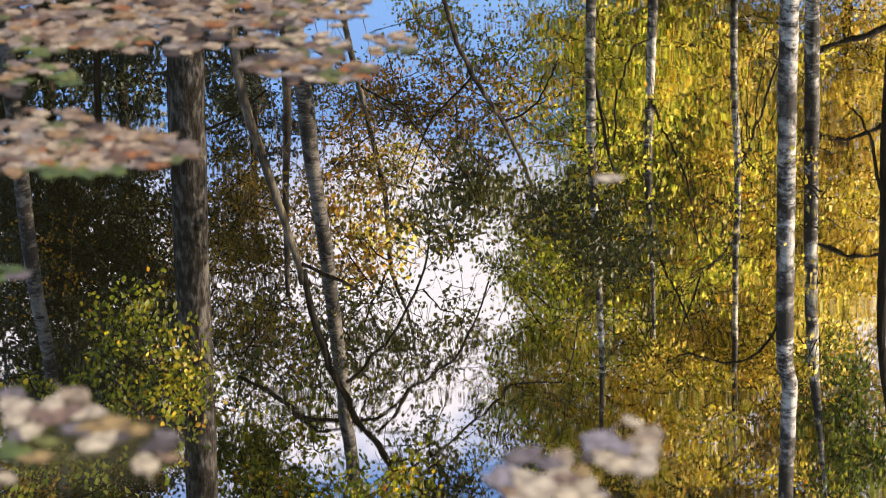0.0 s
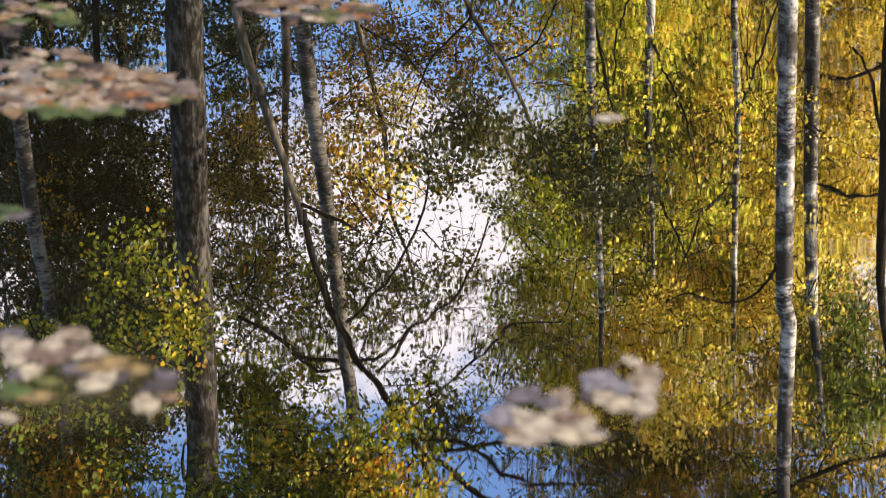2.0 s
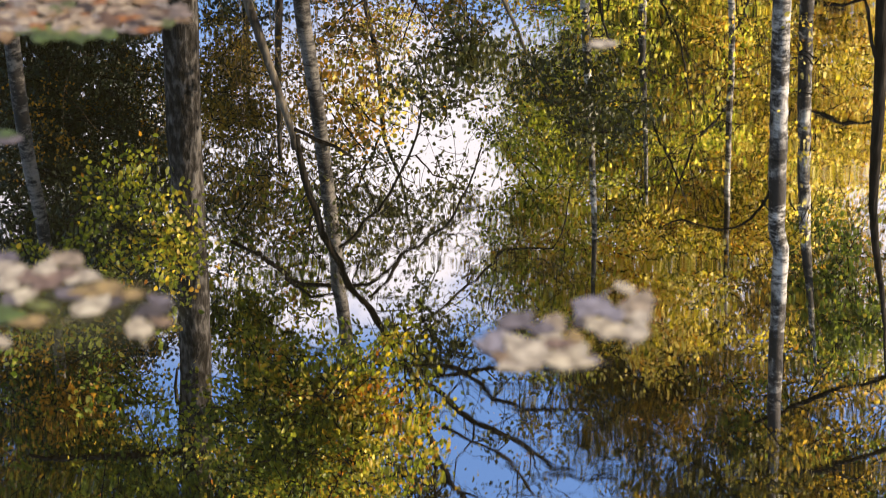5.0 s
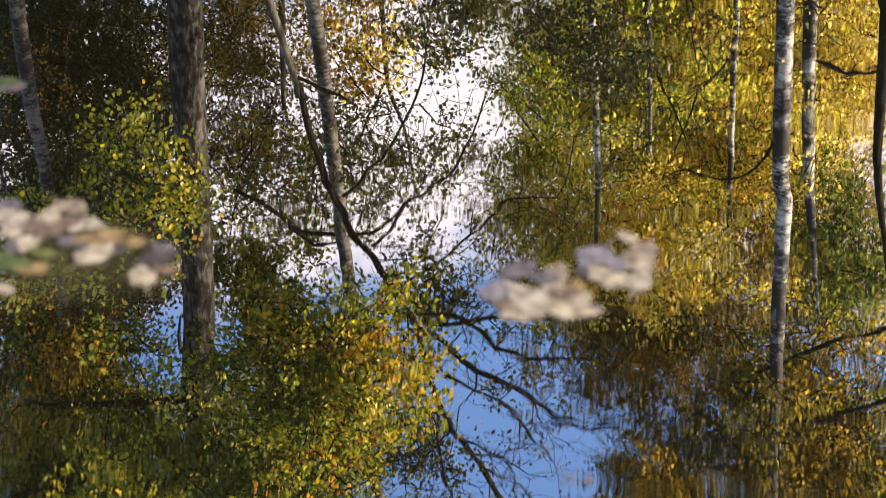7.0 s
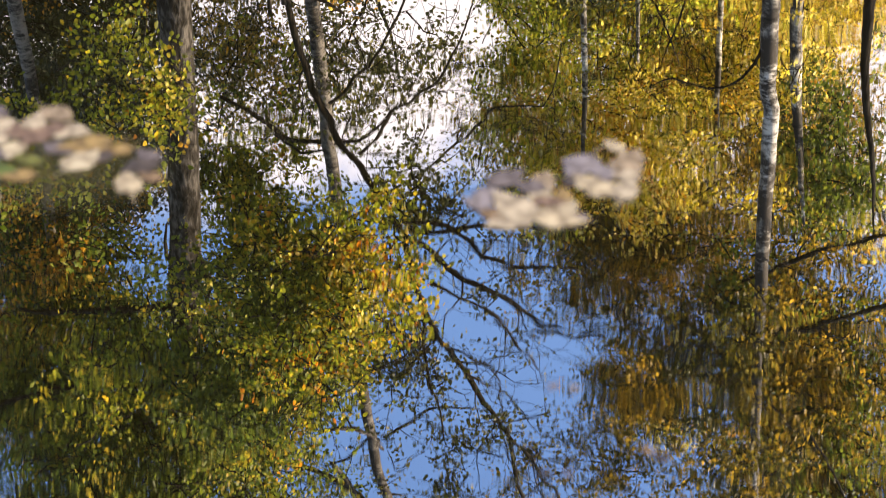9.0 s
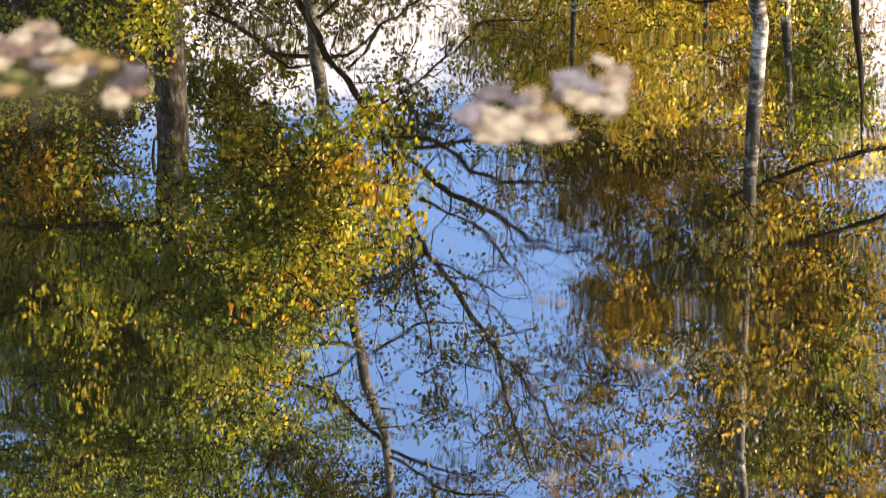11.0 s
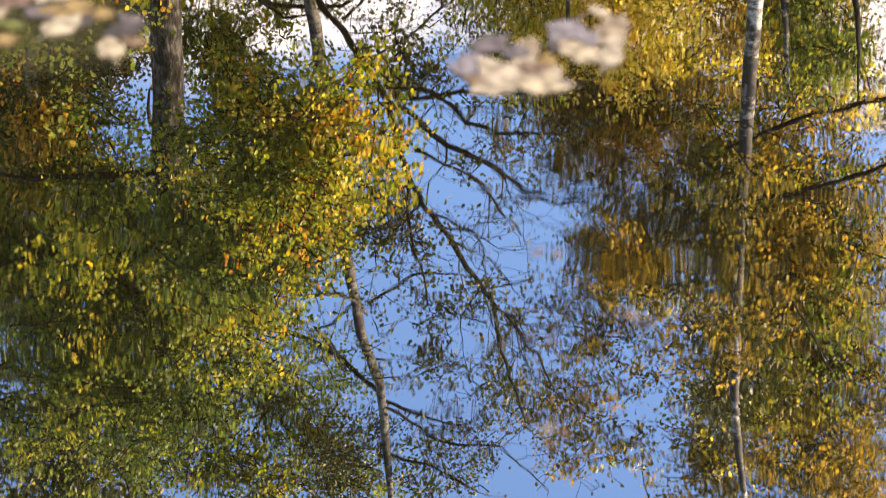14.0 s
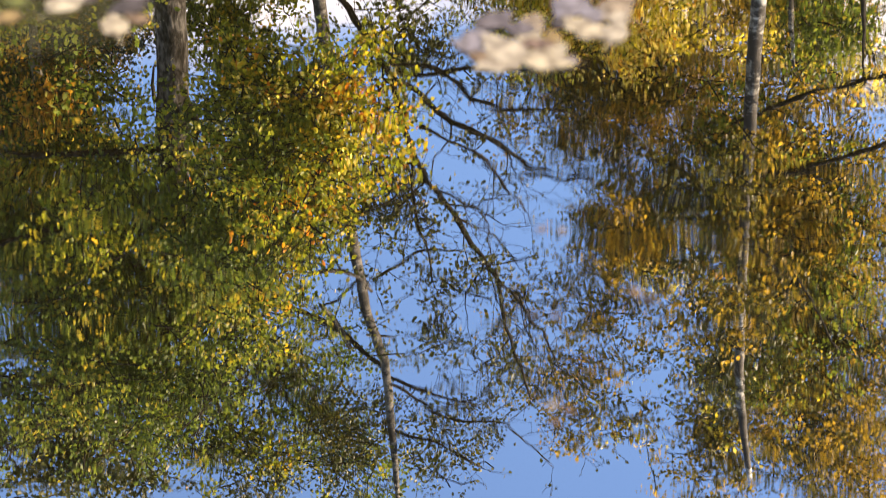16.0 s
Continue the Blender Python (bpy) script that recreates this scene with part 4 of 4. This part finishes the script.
# woods behind
tree("far_birch", "golden birch of the woods behind the shore", "tree", BIRCH_GREY,
     [(4.65, 22.00, 4.94, 0.0601), (4.86, 22.00, 7.03, 0.0482), (5.01, 22.00, 9.28, 0.0286)], [],
     [(LEAF_GOLD, 0.042, [((4.66, 22, 6.67), (1.57, 1.26, 2.68), 82008), ((3.73, 21, 8.06), (1.40, 1.12, 1.49), 16342)]), (LEAF_LIME, 0.042, [((3.04, 21.3, 8.05), (1.35, 1.08, 1.49), 18042)])], seed=20, group="woods behind")
tree("far_birch", "yellow-green birch of the woods behind the shore", "tree", BIRCH_GREY,
     [(2.39, 22.00, 4.94, 0.0395), (2.46, 22.00, 7.03, 0.0339), (2.53, 22.00, 8.51, 0.0208)], [],
     [(LEAF_LIME, 0.042, [((2.42, 22, 5.97), (1.40, 1.12, 1.84), 54571), ((1.94, 22, 7.47), (0.82, 0.65, 1.48), 16652)]), (LEAF_GOLD, 0.042, [((3.31, 23, 6.67), (1.13, 0.90, 1.88), 24699)])], seed=21, group="woods behind")
tree("far_birch", "olive and brown birch of the woods behind the shore", "tree", BIRCH_GREY,
     [(3.42, 17.50, 4.16, 0.0374), (3.58, 17.50, 6.46, 0.0335), (3.74, 17.50, 9.00, 0.0178)], [],
     [(LEAF_LIME, 0.039, [((1.86, 17.3, 7.22), (1.11, 0.89, 0.94), 10730), ((2.88, 17.5, 7.2), (0.85, 0.68, 0.76), 4144)]), (LEAF_GOLD, 0.039, [((2.04, 17, 7.13), (1.04, 0.83, 0.93), 8657), ((3.0, 17, 7.0), (0.8, 0.7, 0.6), 4500)]), (LEAF_OLIVE, 0.039, [((1.68, 16, 7.94), (0.80, 0.64, 0.69), 5500), ((2.35, 16, 8.44), (0.86, 0.69, 0.63), 6000), ((1.82, 16, 8.63), (0.60, 0.48, 0.45), 2500), ((3.5, 17, 7.5), (1.1, 0.94, 0.85), 7500), ((2.73, 16, 8.1), (1.19, 0.95, 0.95), 10500), ((2.83, 17, 5.77), (1.39, 1.11, 1.53), 900), ((3.95, 18, 8.42), (0.90, 0.72, 0.76), 11091), ((2.84, 14.8, 8.67), (1.14, 0.91, 0.64), 6867), ((1.87, 17, 8.32), (0.85, 0.68, 0.59), 5576), ((1.67, 16, 8.1), (0.70, 0.56, 0.69), 5924), ((3.35, 15, 9.79), (0.87, 0.70, 1.80), 11000)])], seed=22, group="woods behind")
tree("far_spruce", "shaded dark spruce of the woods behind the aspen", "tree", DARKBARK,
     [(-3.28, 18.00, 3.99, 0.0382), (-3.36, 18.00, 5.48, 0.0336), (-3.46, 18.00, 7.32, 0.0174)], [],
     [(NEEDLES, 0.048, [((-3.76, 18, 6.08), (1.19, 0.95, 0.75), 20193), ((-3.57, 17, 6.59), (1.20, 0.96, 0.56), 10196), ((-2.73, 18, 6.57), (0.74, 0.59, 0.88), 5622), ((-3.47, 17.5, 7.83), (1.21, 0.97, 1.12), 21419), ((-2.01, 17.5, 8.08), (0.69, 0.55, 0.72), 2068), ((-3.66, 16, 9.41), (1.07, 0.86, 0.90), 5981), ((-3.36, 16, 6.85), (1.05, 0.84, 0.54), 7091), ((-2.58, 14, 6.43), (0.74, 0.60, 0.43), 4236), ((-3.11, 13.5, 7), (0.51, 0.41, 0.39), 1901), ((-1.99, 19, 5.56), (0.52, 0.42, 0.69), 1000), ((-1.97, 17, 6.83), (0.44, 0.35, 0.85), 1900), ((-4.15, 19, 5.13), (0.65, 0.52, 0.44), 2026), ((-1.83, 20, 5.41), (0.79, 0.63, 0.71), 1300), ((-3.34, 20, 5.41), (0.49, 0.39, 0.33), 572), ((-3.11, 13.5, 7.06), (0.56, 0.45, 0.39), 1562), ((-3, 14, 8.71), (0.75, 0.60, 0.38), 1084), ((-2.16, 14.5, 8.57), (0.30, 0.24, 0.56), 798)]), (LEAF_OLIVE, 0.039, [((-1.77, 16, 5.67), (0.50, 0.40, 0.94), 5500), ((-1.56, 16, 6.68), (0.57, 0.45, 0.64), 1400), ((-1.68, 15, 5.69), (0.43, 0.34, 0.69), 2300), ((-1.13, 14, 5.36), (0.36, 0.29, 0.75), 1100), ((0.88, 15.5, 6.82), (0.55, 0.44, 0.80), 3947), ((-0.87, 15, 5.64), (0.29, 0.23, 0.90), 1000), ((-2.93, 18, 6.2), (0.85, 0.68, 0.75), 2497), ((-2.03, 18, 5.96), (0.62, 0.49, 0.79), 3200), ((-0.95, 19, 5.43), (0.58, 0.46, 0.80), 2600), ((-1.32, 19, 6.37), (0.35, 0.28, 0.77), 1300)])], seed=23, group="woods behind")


def twig_stems(label, x0, x1, y, z0, z1, count, seed):
    """Thin, crooked, leafless stems from the ground, added in place of hanging birch twigs."""
    rng = np.random.default_rng(seed)
    root = new("twig_stems")
    root.matrix_basis = Matrix.Translation(((x0 + x1) / 2, y, 0.3))
    tagged(root, label, "shrub")
    tv, tf = [], []
    for k in range(count):
        x = rng.uniform(x0, x1)
        p, d = np.array((x, y + rng.uniform(-0.4, 0.4), 0.2)), np.array((rng.normal() * 0.06, rng.normal() * 0.04, 1.0))
        top, pts, r = rng.uniform(z0, z1), [], rng.uniform(0.002, 0.0045)
        while p[2] < top:
            pts.append((*p, r * (1.1 - 0.7 * p[2] / top)))
            d = d + np.array((rng.normal() * 0.1, rng.normal() * 0.05, 0))
            d[:2] *= 0.9
            p = p + d / np.linalg.norm(d) * 0.16
        if len(pts) > 4:
            c = np.array(pts)
            tube(c, 4, rng, 0, tv, tf)
            shoots = []
            grow(c[len(c) // 2:], rng, 1, shoots, spread=0.7, ratio=0.3, gap=0.3)
            for q in shoots:
                tube(q, 3, rng, 0, tv, tf)
    tagged(mesh_object("stems", tv, tf, STRAW, root), kind="stuff")


STRAW = bark_material("dry_stem", (0.04, 0.025, 0.015), (0.1, 0.07, 0.04), (0.22, 0.16, 0.1), 20.0)
# two added stands of stems where birch twigs hang down
for (xa, ya, za), (xb, yb, zb) in (((-1.59, 12.6, 3.55), (-1.26, 12.6, 4.85)), ((-1.17, 12.4, 3.8), (-0.88, 12.4, 4.57))):
    twig_stems("thin straw-coloured stems standing in for hanging birch twigs", xa, xb, ya, za, zb, 8, 41)


def spruce(label, x, y, height, width, seed):
    """A spruce: straight trunk and drooping whorls of needle sprays."""
    rng = np.random.default_rng(seed)
    root = new("spruce_tree")
    root.matrix_basis = Matrix.Translation((x, y, 0.3))
    tagged(root, label, "tree", "dark spruces")
    c = spline([(x, y, 0, 0.16), (x + 0.03, y, height * 0.5, 0.09), (x, y, height, 0.01)], 0.5)
    v, f = tube(c, 9, rng, 0.04)
    mesh_object("trunk", v, f, DARKBARK, root)
    pts, tv, tf = [], [], []
    z = 1.2
    while z < height - 0.2:
        reach = width * (1 - z / height) ** 0.8 * rng.uniform(0.75, 1.15)
        for k in range(rng.integers(4, 7)):
            a = rng.uniform(0, 2 * math.pi)
            d = np.array((math.cos(a), math.sin(a), 0))
            n = 8
            br = []
            for i in range(n + 1):
                u = i / n
                q = np.array((x, y, z)) + d * reach * u + np.array((0, 0, -0.35 * reach * u + 0.22 * reach * u * u))
                br.append((*q, 0.018 * (1 - u) + 0.003))
                if i > 1:
                    m = int(34 * reach)
                    side = np.cross(d, (0, 0, 1))
                    w = rng.uniform(-1, 1, (m, 1)) * reach * 0.28 * (1.15 - u)
                    pts.append(q + side * w + rng.normal(size=(m, 3)) * 0.05 - np.array((0, 0, 1)) * np.abs(w) * 0.3)
            tube(np.array(br), 4, rng, 0, tv, tf)
        z += rng.uniform(0.28, 0.45)
    p = np.concatenate(pts)
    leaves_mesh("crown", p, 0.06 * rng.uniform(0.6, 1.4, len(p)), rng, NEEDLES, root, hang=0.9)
    tagged(mesh_object("branches", tv, tf, DARKBARK, root), kind="stuff")
    return root


for label, (x, y, z), width, seed in (("dark spruce standing behind the aspen", (-4.02, 19, 7.94), 2.2, 31), ("tall dark spruce in deep shade", (-4.95, 20, 8.58), 2.4, 32), ("dark spruce among the leaning stems", (-2.26, 22, 8.28), 1.9, 33), ("dark spruce at the rim of the woods", (-3.61, 21, 8.49), 2.0, 34)):
    spruce(label, x, y, z, width, seed)


# ---- floating leaves ----
def leaf_meshes(count, rng, mat):
    """Fallen leaves: ovate blades with a midrib fold, a curled rim and a stalk."""
    out = []
    for k in range(count):
        w, curl, bend, skew = rng.uniform(0.27, 0.4), rng.uniform(-0.04, 0.06), rng.uniform(-0.06, 0.08), rng.uniform(-0.1, 0.1)
        v, f, rows = [], [], 7
        for i in range(rows):
            u = i / (rows - 1)
            half = w * math.sin(math.pi * min(1, u ** 0.72 * 0.97 + 0.03)) * (1 + 0.12 * rng.normal())
            for s in (-1, -0.5, 0, 0.5, 1):
                v.append((s * half + skew * u * u, u - 0.5, curl * s * s * 0.5 + bend * (u - 0.5) ** 2 + 0.03 * (1 - abs(s)) + 0.012 * rng.normal()))
        for i in range(rows - 1):
            for s in range(4):
                a = i * 5 + s
                f.append((a, a + 1, a + 6, a + 5))
        b = len(v)
        v += [(-0.012, -0.49, 0.02), (0.012, -0.49, 0.02), (0.012 + skew, -0.85, 0.03), (-0.012 + skew, -0.85, 0.03)]
        f.append((b, b + 1, b + 2, b + 3))
        me = bpy.data.meshes.new("leaf")
        me.from_pydata(v, [], f)
        me.materials.append(mat)
        me.shade_smooth()
        out.append(me)
    return out


FALLEN_MESHES = leaf_meshes(14, np.random.default_rng(77), FALLEN)
GREEN_MESHES = leaf_meshes(5, np.random.default_rng(79), FALLEN_GREEN)
PALE_MESHES = leaf_meshes(6, np.random.default_rng(78), FALLEN_PALE)
DUSK_MESHES = leaf_meshes(5, np.random.default_rng(80), FALLEN_DUSK)
OCHRE_MESHES = leaf_meshes(4, np.random.default_rng(81), FALLEN_OCHRE)


def raft_root(label, x, y):
    root = new("leaf_raft")
    root.matrix_basis = Matrix.Translation((x, y, 0.0))
    tagged(root, label, "floating leaves", "leaf rafts")
    return root


def lay_leaf(root, mesh, x, y, size, rng):
    """One wet leaf lying flat on the water."""
    ob = new("leaf", mesh)
    ob.parent = root
    ob.matrix_parent_inverse = root.matrix_basis.inverted()
    ob.matrix_basis = Matrix.LocRotScale((x, y, 0.0008 + 0.0022 * rng.random()), Euler((rng.normal() * 0.012, rng.normal() * 0.012, rng.uniform(0, 6.28))), (size, size, size * 0.22))


def raft(label, areas, size, seed, shapes=FALLEN_MESHES):
    """A raft of fallen leaves: areas of (x, y, half width, half depth, count) on the water."""
    rng = np.random.default_rng(seed)
    root = raft_root(label, *areas[0][:2])
    for x, y, a, b, count in areas:
        for k in range(count):
            r, th = math.sqrt((k + 0.5) / count) * rng.uniform(0.9, 1.08), k * 2.39996 + rng.uniform(-0.5, 0.5)
            lay_leaf(root, shapes[rng.integers(len(shapes))], x + a * r * math.cos(th), y + b * r * math.sin(th), size * rng.uniform(0.6, 1.25), rng)
    return root


def patch(label, kinds, seed):
    """A loose patch of single leaves: for each kind of leaf its (x, y, length)."""
    rng = np.random.default_rng(seed)
    root = raft_root(label, *kinds[0][1][0][:2])
    for shapes, places in kinds:
        for x, y, length in places:
            lay_leaf(root, shapes[rng.integers(len(shapes))], x, y, length, rng)
    return root


raft("wide raft of brown and tan fallen leaves on the pond", [(-0.947, 5.045, 0.343, 0.324, 190), (-0.579, 5.098, 0.286, 0.292, 120), (-0.364, 5.045, 0.164, 0.198, 60), (-0.688, 4.773, 0.270, 0.123, 60), (-0.995, 4.820, 0.158, 0.154, 40)], 0.066, 51)
raft("tongue of rusty and pale fallen leaves beside the wide raft", [(-0.342, 4.703, 0.126, 0.110, 34), (-0.304, 4.525, 0.156, 0.103, 42), (-0.133, 4.726, 0.078, 0.093, 12), (-0.404, 4.590, 0.082, 0.070, 14)], 0.062, 57)
raft("few tan and green leaves drifting between the rafts", [(-0.996, 4.525, 0.081, 0.086, 12), (-1.008, 4.379, 0.053, 0.057, 5)], 0.062, 61, FALLEN_MESHES[:8] + GREEN_MESHES[:3])
raft("raft of tan, green and rusty fallen leaves", [(-0.897, 4.074, 0.161, 0.179, 70), (-0.736, 3.997, 0.146, 0.146, 70), (-0.623, 3.969, 0.085, 0.096, 30), (-0.912, 3.902, 0.095, 0.080, 18)], 0.06, 52)
raft("still-green leaves floating along the rafts", [(-0.774, 3.862, 0.101, 0.039, 14), (-0.903, 4.462, 0.054, 0.042, 4), (-0.288, 4.483, 0.040, 0.042, 4), (-1.012, 4.680, 0.042, 0.046, 3)], 0.064, 59, GREEN_MESHES)
patch("loose patch of pale, brown and green fallen leaves", [(PALE_MESHES, [(-0.689, 2.820, 0.072), (-0.631, 2.825, 0.061), (-0.599, 2.851, 0.072), (-0.567, 2.793, 0.072), (-0.680, 2.772, 0.061), (-0.645, 2.726, 0.060), (-0.534, 2.696, 0.085), (-0.454, 2.630, 0.077), (-0.654, 2.583, 0.043)]), (DUSK_MESHES, [(-0.648, 2.791, 0.063), (-0.575, 2.736, 0.062), (-0.510, 2.715, 0.060), (-0.661, 2.716, 0.052), (-0.618, 2.777, 0.081), (-0.602, 2.800, 0.061), (-0.702, 2.859, 0.057), (-0.435, 2.716, 0.050), (-0.442, 2.680, 0.070)]), (OCHRE_MESHES, [(-0.537, 2.746, 0.092), (-0.485, 2.730, 0.056), (-0.625, 2.645, 0.060), (-0.424, 2.648, 0.048)]), (GREEN_MESHES, [(-0.663, 2.671, 0.073), (-0.620, 2.698, 0.059)])], 53)
patch("small patch of pale and purple-brown fallen leaves", [(PALE_MESHES, [(0.300, 2.763, 0.047), (0.321, 2.713, 0.086), (0.302, 2.673, 0.070), (0.307, 2.624, 0.074), (0.260, 2.634, 0.085), (0.183, 2.648, 0.068), (0.172, 2.610, 0.056), (0.132, 2.573, 0.100), (0.126, 2.528, 0.085), (0.202, 2.534, 0.085), (0.213, 2.568, 0.055)]), (DUSK_MESHES, [(0.148, 2.553, 0.059), (0.192, 2.584, 0.058), (0.160, 2.630, 0.058), (0.276, 2.673, 0.061), (0.099, 2.603, 0.058), (0.231, 2.654, 0.051), (0.242, 2.697, 0.085), (0.126, 2.656, 0.080), (0.079, 2.576, 0.055), (0.155, 2.570, 0.041), (0.231, 2.541, 0.038)]), (OCHRE_MESHES, [(0.211, 2.608, 0.041), (0.097, 2.549, 0.052)])], 54)
patch("single pale leaf afloat", [(PALE_MESHES[2:3], [(0.346, 3.814, 0.068)])], 134)
patch("grey-green leaves afloat side by side", [(GREEN_MESHES, [(-0.807, 3.352, 0.072), (-0.814, 3.309, 0.071)]), (DUSK_MESHES, [(-0.786, 3.327, 0.059)])], 63)


# ---- olive sheet painting in shade and sunken leaves round the near patch ----
def murk_shade_material():
    m, nt, bsdf = material("murk_shade_sheet")
    # olive tone stands for the shade and sunken leaves beside the floating patch
    bsdf.inputs["Base Color"].default_value = (0.04, 0.038, 0.004, 1)
    bsdf.inputs["Roughness"].default_value = 0.7
    nz, grad = noise_node(nt, 14, 4), nt.nodes.new("ShaderNodeTexGradient")
    grad.gradient_type = "SPHERICAL"
    co = nt.nodes.new("ShaderNodeTexCoord")
    mul, cover = nt.nodes.new("ShaderNodeMath"), nt.nodes.new("ShaderNodeMapRange")
    mul.operation = "MULTIPLY"
    cover.inputs["From Min"].default_value, cover.inputs["From Max"].default_value = 0.05, 0.34
    cover.inputs["To Max"].default_value = 0.36
    clear, mx = nt.nodes.new("ShaderNodeBsdfTransparent"), nt.nodes.new("ShaderNodeMixShader")
    lk = nt.links.new
    lk(co.outputs["Object"], grad.inputs["Vector"])
    lk(grad.outputs["Fac"], mul.inputs[0]); lk(nz.outputs["Fac"], mul.inputs[1])
    lk(mul.outputs[0], cover.inputs["Value"]); lk(cover.outputs[0], mx.inputs[0])
    lk(clear.outputs[0], mx.inputs[1]); lk(bsdf.outputs[0], mx.inputs[2])
    lk(mx.outputs[0], nt.nodes["Material Output"].inputs["Surface"])
    return m


def murk_shade_sheet(label, x, y, a, b, seed):
    rng = np.random.default_rng(seed)
    ring = [(math.cos(t) * rng.uniform(0.9, 1), math.sin(t) * rng.uniform(0.9, 1), 0) for t in np.linspace(0, 2 * math.pi, 40, endpoint=False)]
    ob = mesh_object("murk_shade_sheet", ring, [tuple(range(40))], MURK_SHADE, smooth=False)
    ob.matrix_basis = Matrix.LocRotScale((x, y, 0.0005), None, (a, b, 1))
    tagged(ob, label, "film", kind="structure")


MURK_SHADE = murk_shade_material()
murk_shade_sheet("olive sheet for painted shade and sunken leaves round the floating ones", -0.558, 2.681, 0.206, 0.180, 91)
raft("loose bits of brown leaf adrift", [(0.168, 1.919, 0.02, 0.012, 2), (0.174, 1.739, 0.03, 0.02, 3), (0.187, 2.099, 0.02, 0.015, 2), (0.289, 1.956, 0.02, 0.02, 2)], 0.018, 58)
